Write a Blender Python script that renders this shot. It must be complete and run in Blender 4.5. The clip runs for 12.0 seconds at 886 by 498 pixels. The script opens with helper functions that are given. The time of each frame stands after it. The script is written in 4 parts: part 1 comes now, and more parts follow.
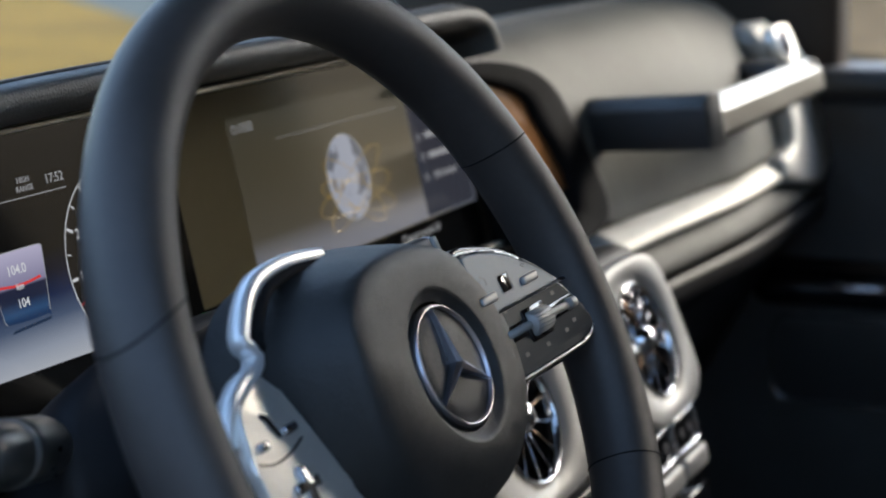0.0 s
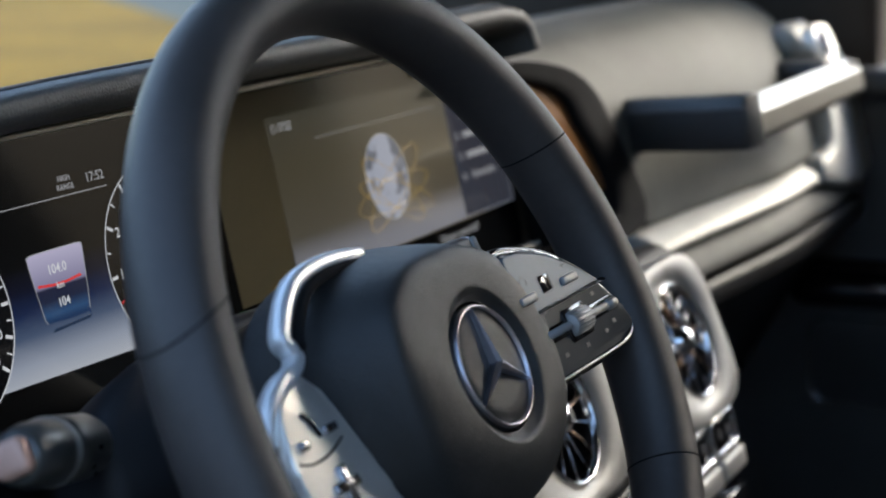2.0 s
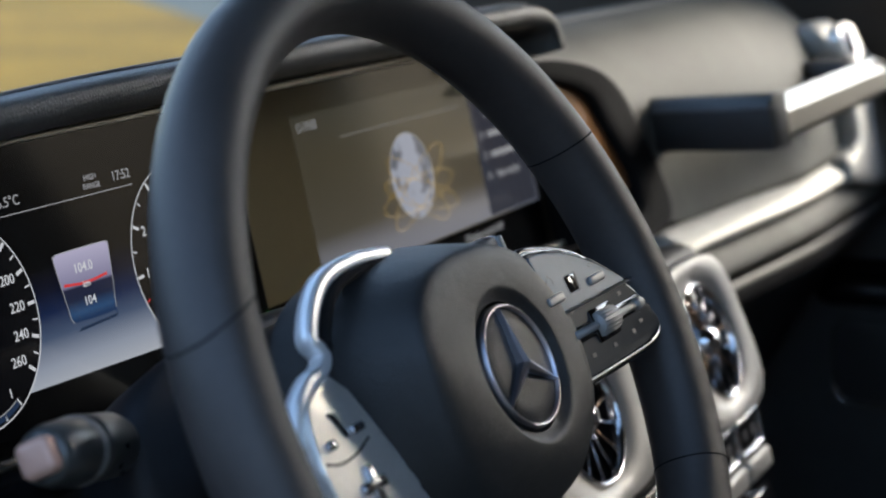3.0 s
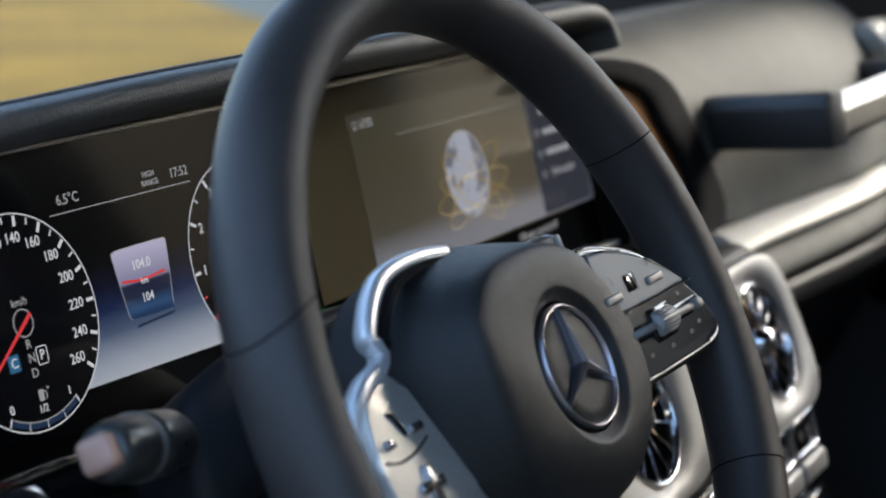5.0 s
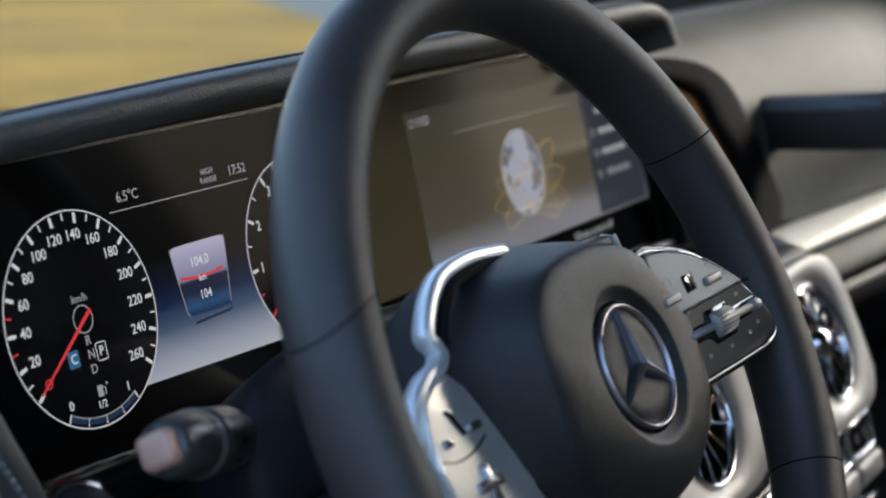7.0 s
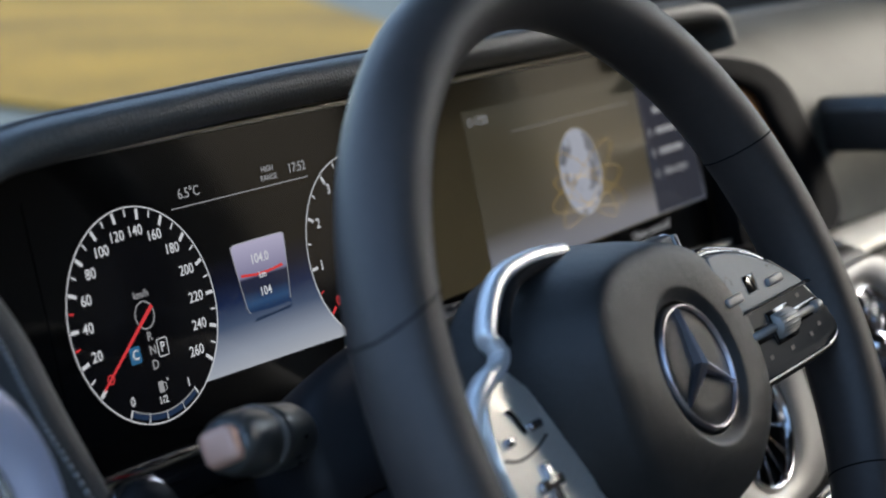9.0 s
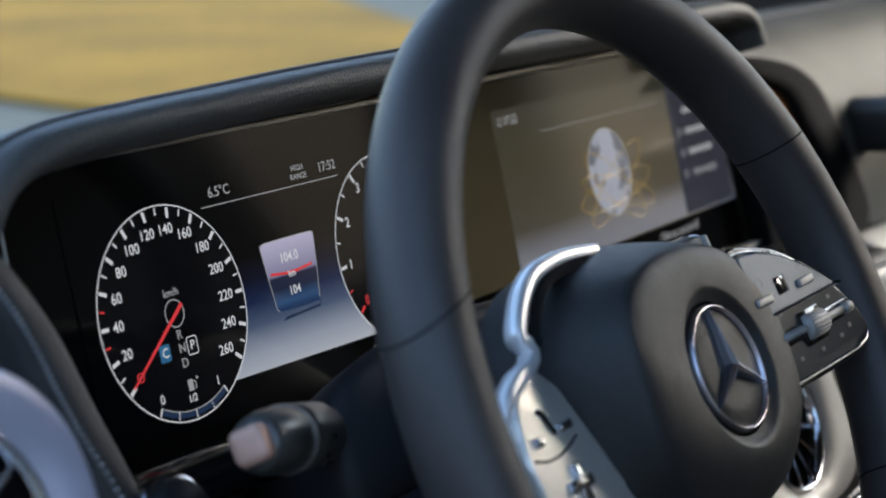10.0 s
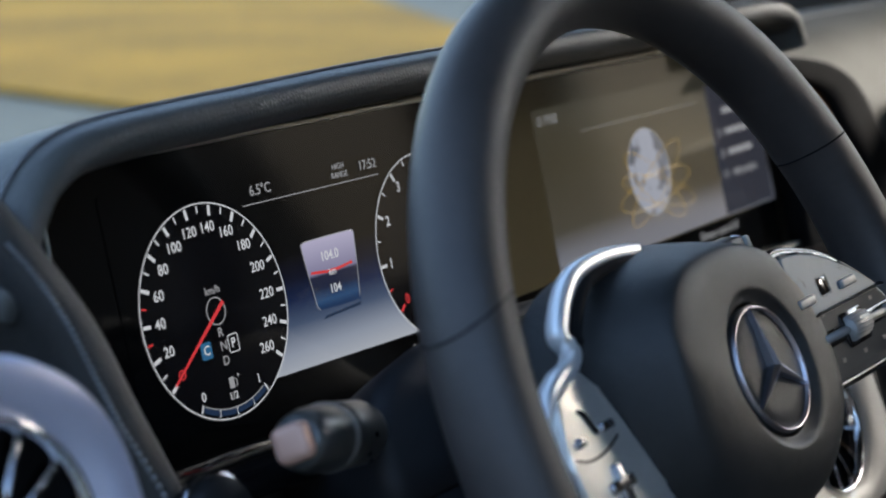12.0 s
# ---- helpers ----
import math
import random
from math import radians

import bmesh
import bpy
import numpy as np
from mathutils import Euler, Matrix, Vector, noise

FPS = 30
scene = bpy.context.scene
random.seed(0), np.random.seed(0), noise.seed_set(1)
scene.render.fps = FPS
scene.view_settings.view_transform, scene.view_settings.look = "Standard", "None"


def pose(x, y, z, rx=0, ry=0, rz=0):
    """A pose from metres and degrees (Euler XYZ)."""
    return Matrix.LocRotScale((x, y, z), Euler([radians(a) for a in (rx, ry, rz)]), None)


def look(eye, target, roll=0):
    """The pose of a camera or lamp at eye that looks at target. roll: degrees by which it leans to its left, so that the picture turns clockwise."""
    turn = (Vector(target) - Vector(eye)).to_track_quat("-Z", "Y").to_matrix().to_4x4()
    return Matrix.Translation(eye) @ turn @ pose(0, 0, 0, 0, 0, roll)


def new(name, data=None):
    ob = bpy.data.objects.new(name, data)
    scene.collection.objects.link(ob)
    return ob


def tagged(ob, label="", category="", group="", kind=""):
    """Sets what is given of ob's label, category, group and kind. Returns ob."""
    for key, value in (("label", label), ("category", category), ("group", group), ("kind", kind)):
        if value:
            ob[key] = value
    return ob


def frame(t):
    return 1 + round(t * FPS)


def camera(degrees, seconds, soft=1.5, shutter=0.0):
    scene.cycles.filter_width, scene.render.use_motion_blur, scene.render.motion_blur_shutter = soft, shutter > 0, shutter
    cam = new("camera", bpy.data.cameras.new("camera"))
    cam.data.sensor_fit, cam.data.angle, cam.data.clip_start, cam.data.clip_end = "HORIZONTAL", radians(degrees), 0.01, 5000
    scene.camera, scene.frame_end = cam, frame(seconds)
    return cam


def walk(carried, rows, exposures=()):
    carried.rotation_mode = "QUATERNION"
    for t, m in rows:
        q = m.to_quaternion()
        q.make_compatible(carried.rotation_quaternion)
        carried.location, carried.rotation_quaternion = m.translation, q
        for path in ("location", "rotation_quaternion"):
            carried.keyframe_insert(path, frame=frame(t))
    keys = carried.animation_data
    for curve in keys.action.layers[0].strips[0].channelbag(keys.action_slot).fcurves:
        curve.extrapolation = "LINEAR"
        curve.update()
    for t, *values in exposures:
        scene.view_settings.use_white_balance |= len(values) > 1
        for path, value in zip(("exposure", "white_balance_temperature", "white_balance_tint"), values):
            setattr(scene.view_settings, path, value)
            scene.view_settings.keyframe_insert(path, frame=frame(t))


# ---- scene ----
cam = camera(28.0, 12.0, soft=2.0)
cam.data.dof.use_dof, cam.data.dof.focus_distance, cam.data.dof.aperture_fstop = True, 0.86, 8.0
# The car stands on the ground with its dashboard leaning a little; CAR takes its own axes to the world:
# x to the passenger, y ahead, z up the display, from the middle of the speedometer.
CAR = pose(0, 0, 1.30, -12, 0, 0)
ROWS = [
    (0, -0.6011, -0.5752, 1.3650, 83.946, 12.414, -64.889),
    (0.5, -0.6015, -0.5746, 1.3658, 83.965, 12.342, -64.646),
    (1, -0.6016, -0.5739, 1.3654, 84.050, 12.324, -64.341),
    (1.5, -0.6012, -0.5729, 1.3655, 84.107, 12.321, -64.085),
    (2, -0.6007, -0.5720, 1.3655, 84.179, 12.298, -63.748),
    (2.5, -0.5997, -0.5700, 1.3658, 84.229, 12.277, -63.420),
    (3, -0.5996, -0.5686, 1.3658, 84.311, 12.264, -63.042),
    (5, -0.5998, -0.5638, 1.3675, 84.541, 12.093, -61.441),
    (5.5, -0.5997, -0.5630, 1.3674, 84.628, 12.029, -61.041),
    (6, -0.6001, -0.5622, 1.3677, 84.696, 12.000, -60.628),
    (6.5, -0.6002, -0.5610, 1.3684, 84.732, 11.922, -60.257),
    (7, -0.6012, -0.5601, 1.3685, 84.830, 11.876, -59.792),
    (9, -0.6036, -0.5556, 1.3694, 85.132, 11.612, -58.143),
    (9.5, -0.6034, -0.5550, 1.3691, 85.242, 11.539, -57.650),
    (10, -0.6041, -0.5537, 1.3698, 85.283, 11.449, -57.287),
    (10.5, -0.6044, -0.5533, 1.3699, 85.335, 11.404, -56.961),
    (11, -0.6052, -0.5521, 1.3702, 85.373, 11.344, -56.719),
    (11.5, -0.6050, -0.5519, 1.3700, 85.450, 11.310, -56.385),
    (12, -0.6058, -0.5511, 1.3702, 85.492, 11.260, -56.142),
]
walk(cam, [(t, CAR @ pose(x, y, z - 1.30, rx, ry, rz)) for t, x, y, z, rx, ry, rz in ROWS], [(0.0, 2.22, 6500, 8), (12.0, 2.22, 6500, 8)])

# ---- light ----
world = bpy.data.worlds.new("sky")
scene.world = world
world.use_nodes = True
wt = world.node_tree
sky = wt.nodes.new("ShaderNodeTexSky")
sky.sky_type, sky.sun_disc = "NISHITA", False
sky.sun_elevation, sky.sun_rotation = radians(29), radians(119)
wt.links.new(sky.outputs[0], wt.nodes["Background"].inputs[0])
wt.nodes["Background"].inputs[1].default_value = 0.14
sun = new("sun", bpy.data.lights.new("sun", "SUN"))
sun.data.energy, sun.data.angle, sun.data.color = 0.80, radians(26), (1.0, 0.92, 0.79)
sun.matrix_world = look((8.0, -4.4, 6.06), (0, 0, 1))


# ---- materials ----
def material(name, base, rough=0.5, metal=0.0, grain=0.0, bump=0.0, size=200.0, vary=0.15, coat=0.0, spec=0.5, base2=None):
    """A node material: colour varied at two scales, with a fine bump."""
    m = bpy.data.materials.new(name)
    m.use_nodes = True
    nt = m.node_tree
    b = nt.nodes["Principled BSDF"]
    b.inputs["Roughness"].default_value, b.inputs["Metallic"].default_value = rough, metal
    b.inputs["Coat Weight"].default_value = coat
    b.inputs["Specular IOR Level"].default_value = spec
    tc = nt.nodes.new("ShaderNodeTexCoord")
    big, small = nt.nodes.new("ShaderNodeTexNoise"), nt.nodes.new("ShaderNodeTexNoise")
    big.inputs["Scale"].default_value, small.inputs["Scale"].default_value = size * 0.06, size
    big.inputs["Detail"].default_value, small.inputs["Detail"].default_value = 4, 3
    for n in (big, small):
        nt.links.new(tc.outputs["Object"], n.inputs["Vector"])
    mix = nt.nodes.new("ShaderNodeMix")
    mix.data_type = "RGBA"
    lo = base2 or tuple(c * (1 - vary) for c in base)
    mix.inputs[6].default_value = (*lo, 1)
    mix.inputs[7].default_value = (*(min(1, c * (1 + vary)) for c in base), 1)
    add = nt.nodes.new("ShaderNodeMath")
    add.operation = "MULTIPLY_ADD"
    nt.links.new(small.outputs[0], add.inputs[0])
    add.inputs[1].default_value = 0.4
    nt.links.new(big.outputs[0], add.inputs[2])
    ramp = nt.nodes.new("ShaderNodeMapRange")
    ramp.inputs[1].default_value, ramp.inputs[2].default_value = 0.5, 0.95
    nt.links.new(add.outputs[0], ramp.inputs[0])
    nt.links.new(ramp.outputs[0], mix.inputs[0])
    nt.links.new(mix.outputs[2], b.inputs["Base Color"])
    if grain:
        r = nt.nodes.new("ShaderNodeMapRange")
        r.inputs[3].default_value, r.inputs[4].default_value = rough - grain, rough + grain
        nt.links.new(add.outputs[0], r.inputs[0])
        nt.links.new(r.outputs[0], b.inputs["Roughness"])
    if bump:
        bn = nt.nodes.new("ShaderNodeBump")
        bn.inputs["Strength"].default_value, bn.inputs["Distance"].default_value = bump, 0.001
        nt.links.new(small.outputs[0], bn.inputs["Height"])
        nt.links.new(bn.outputs[0], b.inputs["Normal"])
    return m


def leather(name, base, rough=0.45, cell=900.0, bump=0.35, spec=0.5):
    """Leather: a cell pattern of fine creases over soft folds."""
    m = material(name, base, rough, size=260, vary=0.2, grain=0.06, spec=spec)
    nt = m.node_tree
    b = nt.nodes["Principled BSDF"]
    tc = nt.nodes.new("ShaderNodeTexCoord")
    v = nt.nodes.new("ShaderNodeTexVoronoi")
    v.feature = "DISTANCE_TO_EDGE"
    v.inputs["Scale"].default_value = cell
    w = nt.nodes.new("ShaderNodeTexNoise")
    w.inputs["Scale"].default_value = 70
    w.inputs["Detail"].default_value = 5
    nt.links.new(tc.outputs["Object"], v.inputs["Vector"])
    nt.links.new(tc.outputs["Object"], w.inputs["Vector"])
    a = nt.nodes.new("ShaderNodeMath")
    a.operation = "MULTIPLY_ADD"
    nt.links.new(v.outputs["Distance"], a.inputs[0])
    a.inputs[1].default_value = 0.6
    nt.links.new(w.outputs[0], a.inputs[2])
    bn = nt.nodes.new("ShaderNodeBump")
    bn.inputs["Strength"].default_value, bn.inputs["Distance"].default_value = bump, 0.0008
    nt.links.new(a.outputs[0], bn.inputs["Height"])
    nt.links.new(bn.outputs[0], b.inputs["Normal"])
    return m


def glow(name, colour, strength=1.0, rough=0.12):
    """The lit part of a screen."""
    m = bpy.data.materials.new(name)
    m.use_nodes = True
    b = m.node_tree.nodes["Principled BSDF"]
    b.inputs["Base Color"].default_value = (0.004, 0.004, 0.005, 1)
    b.inputs["Roughness"].default_value, b.inputs["Specular IOR Level"].default_value = rough, 0.36
    b.inputs["Emission Color"].default_value = (*colour, 1)
    b.inputs["Emission Strength"].default_value = strength * 0.42
    return m


def glow_ramp(name, stops, z0, z1, strength=1.0, rough=0.11):
    """A screen whose picture runs through colours from z0 up to z1."""
    m = glow(name, (0, 0, 0), strength, rough)
    nt = m.node_tree
    b = nt.nodes["Principled BSDF"]
    tc, sep = nt.nodes.new("ShaderNodeTexCoord"), nt.nodes.new("ShaderNodeSeparateXYZ")
    nt.links.new(tc.outputs["Object"], sep.inputs[0])
    mr = nt.nodes.new("ShaderNodeMapRange")
    mr.inputs[1].default_value, mr.inputs[2].default_value = z0, z1
    nt.links.new(sep.outputs[2], mr.inputs[0])
    cr = nt.nodes.new("ShaderNodeValToRGB")
    el = cr.color_ramp.elements
    while len(el) < len(stops):
        el.new(0.5)
    for e, (p, c) in zip(el, stops):
        e.position, e.color = p, (*c, 1)
    nt.links.new(mr.outputs[0], cr.inputs[0])
    nt.links.new(cr.outputs[0], b.inputs["Emission Color"])
    return m


HOOD_LEATHER = leather("worn_black_leather", (0.068, 0.068, 0.062), 0.52, 420, 1.0, 0.8)
BLACK_LEATHER = leather("black_leather", (0.030, 0.031, 0.031), 0.50, 560, 0.9, 0.8)
RIM_LEATHER = leather("smooth_black_leather", (0.047, 0.040, 0.037), 0.48, 1500, 0.25, 0.6)
PAD_SKIN = leather("grained_black_plastic", (0.019, 0.0195, 0.0195), 0.45, 900, 0.7, 0.6)
DASH_SKIN = leather("grey_dash_leather", (0.110, 0.110, 0.098), 0.60, 700, 0.25, 0.28)
BLACK_PLASTIC = material("black_plastic", (0.011, 0.011, 0.012), 0.50, bump=0.1, size=900, spec=0.35)
GLOSS_BLACK = material("gloss_black", (0.006, 0.006, 0.007), 0.12, vary=0.05)
SOOT = material("dark_cloth", (0.010, 0.010, 0.011), 0.9, bump=0.2, size=500, spec=0.2)
SATIN = material("satin_silver", (0.37, 0.365, 0.35), 0.50, 0.55, grain=0.06, size=400, vary=0.06)
BRUSHED = material("brushed_aluminium", (0.52, 0.51, 0.465), 0.55, 0.45, grain=0.08, size=700, vary=0.08)
CHROME = material("chrome", (0.80, 0.80, 0.82), 0.10, 1.0, vary=0.03)
DARK_CHROME = material("dark_chrome", (0.45, 0.45, 0.48), 0.16, 1.0, vary=0.05)
GLASS_BLACK = material("black_glass", (0.004, 0.004, 0.004), 0.09, vary=0.02, spec=0.36)
# olive base colour stands in for the cabin mirrored in black glass
SHEEN_GLASS = material("black_glass_olive_sheen", (0.130, 0.103, 0.055), 0.10, vary=0.05, spec=0.95)
ROSE_SATIN = material("rose_silver", (0.62, 0.37, 0.28), 0.40, 0.2, vary=0.05)
CREAM_METAL = material("pale_polished_strip", (1.0, 0.95, 0.84), 0.28, 0.9, vary=0.03)
COLUMN_PLASTIC = material("grey_black_plastic", (0.017, 0.018, 0.022), 0.6, bump=0.15, size=900)
EMBLEM_SILVER = material("emblem_silver", (0.60, 0.58, 0.63), 0.32, 1.0, vary=0.04)
GRIP_METAL = material("silver_bar", (0.25, 0.245, 0.225), 0.30, 1.0, grain=0.08, size=700, vary=0.06)
THREAD = material("grey_thread", (0.20, 0.20, 0.205), 0.7, bump=0.3, size=2000)
BUTTON_GREY = material("grey_gloss_plastic", (0.10, 0.145, 0.19), 0.40, vary=0.08, spec=0.2)
GLOSS_GREY = material("dark_gloss_plastic", (0.016, 0.023, 0.030), 0.36, vary=0.08, spec=0.05)
POLISHED = material("polished_silver", (0.93, 0.95, 0.97), 0.34, 0.5, vary=0.03)
PALE_SATIN = material("pale_satin_silver", (0.96, 0.93, 0.87), 0.36, 0.75, grain=0.05, size=400, vary=0.06)
STALK_SKIN = material("worn_black_plastic", (0.055, 0.054, 0.050), 0.30, grain=0.08, bump=0.1, size=500, spec=0.7)
VIOLET_GREY = material("violet_grey_satin", (0.60, 0.585, 0.70), 0.34, 0.4, grain=0.05, size=500, vary=0.06)
# brown metal colour that stands in for warm reflections on vent blades
BROWN_GLINT = material("brown_glint_blade", (0.30, 0.20, 0.13), 0.25, 1.0, vary=0.1)
WHITE_INK = material("pale_print", (0.055, 0.055, 0.06), 0.5, vary=0.03)
WOOD = material("brown_trim", (0.33, 0.15, 0.057), 0.22, size=60, vary=0.4, coat=0.5)
LIT_WHITE = glow("lit_white", (0.78, 0.79, 0.84), 0.36)
LIT_DIM = glow("lit_grey", (0.55, 0.55, 0.58), 0.26)
LIT_RED = glow("lit_red", (0.85, 0.06, 0.07), 0.34)
LIT_GREEN = glow("lit_green", (0.03, 0.45, 0.06), 0.35)
LIT_BLUE = glow("lit_blue", (0.04, 0.17, 0.34), 0.32)
LIT_FUEL = glow("lit_dark_blue", (0.025, 0.05, 0.11), 0.28)
LIT_GOLD = glow("lit_gold", (0.85, 0.52, 0.06), 0.24)
LIT_DIAL = glow("lit_black", (0.0008, 0.0008, 0.001), 1.0, 0.11)


# ---- mesh helpers ----
def mesh(name, bm, mat, smooth=True):
    me = bpy.data.meshes.new(name)
    bmesh.ops.recalc_face_normals(bm, faces=bm.faces)
    bm.to_mesh(me)
    bm.free()
    me.materials.append(mat)
    for p in me.polygons:
        p.use_smooth = smooth
    return me


def part(name, bm, mat, parent, label="", smooth=True):
    """One mesh under a thing or under a part."""
    ob = new(name, mesh(name, bm, mat, smooth))
    ob.parent = parent
    return tagged(ob, label)


def thing(name, label, category, group="", kind="", m=CAR):
    ob = new(name)
    ob.empty_display_size = 0.02
    ob.matrix_world = m
    return tagged(ob, label, category, group, kind)


def smooth_line(pts, n=8, closed=False):
    """Catmull-Rom through the points."""
    pts = [Vector(p) for p in pts]
    out, k = [], len(pts)
    for i in range(k if closed else k - 1):
        if closed:
            a, b, c, d = (pts[(i + j) % k] for j in (-1, 0, 1, 2))
        else:
            a, b, c, d = pts[max(i - 1, 0)], pts[i], pts[i + 1], pts[min(i + 2, k - 1)]
        for s in range(n):
            t = s / n
            out.append(0.5 * (2 * b + (c - a) * t + (2 * a - 5 * b + 4 * c - d) * t * t + (3 * b - a - 3 * c + d) * t ** 3))
    if not closed:
        out.append(pts[-1])
    return out


def grid_faces(bm, rings, close_u=False, close_v=True, caps=False):
    """Faces between rings of equal length."""
    vs = [[bm.verts.new(p) for p in r] for r in rings]
    k = len(rings)
    for i in range(k if close_u else k - 1):
        a, b = vs[i], vs[(i + 1) % k]
        n = len(a)
        for j in range(n if close_v else n - 1):
            bm.faces.new((a[j], a[(j + 1) % n], b[(j + 1) % n], b[j]))
    if caps:
        bm.faces.new(vs[0])
        bm.faces.new(list(reversed(vs[-1])))
    return vs


def sweep(path, section, closed=False, caps=True, up=(0, 0, 1), scale=None):
    """A section (side, up) carried along a path. up is kept as far as the path lets it."""
    bm = bmesh.new()
    path = [Vector(p) for p in path]
    rings, k, up = [], len(path), Vector(up)
    for i, p in enumerate(path):
        a = path[(i - 1) % k] if closed or i else p
        b = path[(i + 1) % k] if closed or i < k - 1 else p
        d = (b - a).normalized()
        side = d.cross(up).normalized()
        u = side.cross(d).normalized()
        s = scale(i / max(1, k - 1)) if scale else 1.0
        rings.append([p + side * (x * s) + u * (y * s) for x, y in section])
    grid_faces(bm, rings, close_u=closed, caps=caps and not closed)
    return bm


def oval(a, b, n=16, power=2.0):
    out = []
    for i in range(n):
        t = 2 * math.pi * i / n
        c, s = math.cos(t), math.sin(t)
        out.append((a * math.copysign(abs(c) ** (2 / power), c), b * math.copysign(abs(s) ** (2 / power), s)))
    return out


def tube(pts, r, n=10, closed=False, up=(0, 0, 1)):
    return sweep(pts, oval(r, r, n), closed, up=up)


def lathe(profile, n=40, m=Matrix(), arc=2 * math.pi, start=0.0):
    """Turns (radius, height) about z."""
    bm = bmesh.new()
    whole = arc > 6.28
    k = n if whole else n + 1
    rings = []
    for i in range(k):
        t = start + arc * i / n
        rings.append([m @ Vector((r * math.cos(t), r * math.sin(t), h)) for r, h in profile])
    grid_faces(bm, rings, close_u=whole, close_v=False)
    bmesh.ops.remove_doubles(bm, verts=bm.verts, dist=1e-6)
    return bm


def slab(outline, depth, m=Matrix(), bevel=0.0, seg=3):
    """A plate: a closed outline in x, y, extruded from z = 0 to depth, its top edge rounded."""
    bm = bmesh.new()
    base = [bm.verts.new((x, y, 0)) for x, y in outline]
    f = bm.faces.new(base)
    top = bmesh.ops.extrude_face_region(bm, geom=[f])["geom"]
    tv = [v for v in top if isinstance(v, bmesh.types.BMVert)]
    for v in tv:
        v.co.z += depth
    if bevel:
        te = [e for e in bm.edges if all(v in tv for v in e.verts) and len(e.link_faces) == 2]
        bmesh.ops.bevel(bm, geom=te, offset=bevel, segments=seg, affect="EDGES", profile=0.5)
    bmesh.ops.transform(bm, matrix=m, verts=bm.verts)
    return bm


def rounded(x0, y0, x1, y1, r, n=5):
    """The outline of a rectangle with round corners."""
    out = []
    for cx, cy, a in ((x1 - r, y1 - r, 0), (x0 + r, y1 - r, 90), (x0 + r, y0 + r, 180), (x1 - r, y0 + r, 270)):
        for i in range(n + 1):
            t = radians(a + 90 * i / n)
            out.append((cx + r * math.cos(t), cy + r * math.sin(t)))
    return out


def block(x0, y0, z0, x1, y1, z1, bevel=0.004, m=Matrix(), seg=2):
    bm = bmesh.new()
    bmesh.ops.create_cube(bm, size=1)
    for v in bm.verts:
        v.co = Vector(((x0 + x1) / 2 + v.co.x * (x1 - x0), (y0 + y1) / 2 + v.co.y * (y1 - y0), (z0 + z1) / 2 + v.co.z * (z1 - z0)))
    if bevel:
        bmesh.ops.bevel(bm, geom=bm.edges[:], offset=bevel, segments=seg, affect="EDGES", profile=0.5)
    bmesh.ops.transform(bm, matrix=m, verts=bm.verts)
    return bm


# Display plane: x right, z up, facing the driver (-y). FACE takes x, y, z of a flat drawing to it.
def face(y):
    return Matrix(((1, 0, 0, 0), (0, 0, -1, y), (0, 1, 0, 0), (0, 0, 0, 1)))


def text(body, x, z, size, mat, parent, y=-0.0008, align="CENTER", name="numeral", m=None, squash=1.0):
    cu = bpy.data.curves.new(name, "FONT")
    cu.body, cu.size, cu.align_x, cu.align_y = body, size, align, "CENTER"
    cu.extrude, cu.resolution_u, cu.offset = 0.00005, 3, size * 0.006
    cu.materials.append(mat)
    ob = new(name, cu)
    ob.parent = parent
    ob.matrix_local = (m or face(y)) @ Matrix.Translation((x, z, 0)) @ Matrix.Diagonal((squash, 1, 1, 1))
    return ob


def flat_ring(r0, r1, depth, cx, cz, y, n=64, a0=0.0, a1=360.0):
    """A thin raised ring or arc on the display."""
    prof = [(r0, 0), (r0, depth), (r1, depth), (r1, 0)]
    return lathe(prof, n, face(y) @ Matrix.Translation((cx, cz, 0)), radians(a1 - a0), radians(a0))


def dash_mark(cx, cz, ang, r0, r1, w, y, depth=0.0001):
    """A radial tick on a dial."""
    m = face(y) @ Matrix.Translation((cx, cz, 0)) @ pose(0, 0, 0, 0, 0, ang)
    return slab([(r0, -w / 2), (r1, -w / 2), (r1, w / 2), (r0, w / 2)], depth, m)


# ---- outside ----
def ground_material():
    m = material("autumn_grass", (0.234, 0.141, 0.020), 0.9, size=5.0, vary=0.25, base2=(0.144, 0.092, 0.017), spec=0.1)
    return m


GRASS = ground_material()
ROAD = material("pale_road", (0.112, 0.124, 0.112), 0.9, size=8.0, vary=0.15, spec=0.05)
bm = bmesh.new()
bmesh.ops.create_grid(bm, x_segments=2, y_segments=2, size=2500)
tagged(part("ground", bm, ROAD, None, "pale grey asphalt on which the car stands", False), "", "ground", "", "structure")


def sheet(outline, lift):
    """A raised sheet of turf or road with a real edge."""
    bm = slab(outline, lift)
    return bm


tagged(part("lawn", sheet([(7.4, 1.7), (64, 56), (30, 85), (9.5, 10.5), (8.9, 8.3)], 0.05), GRASS, None, "yellowed autumn grass between two roads", False), "", "grass", "", "structure")
bm = bmesh.new()
n = 40
rows = []
for i in range(n + 1):
    row = []
    for j in range(13):
        s, w = -30 + 130 * i / n, 4.6 + (j / 12) ** 1.6 * 90
        x, y = 7.4 + 0.72 * s + 0.69 * w, 1.7 + 0.69 * s - 0.72 * w
        h = 0.06 + 20.0 * (j / 12) ** 1.25 + (noise.noise((x * 0.08, y * 0.08, 0)) * 1.2 if j else 0)
        row.append(Vector((x, y, h)))
    rows.append(row)
grid_faces(bm, rows, close_v=False)
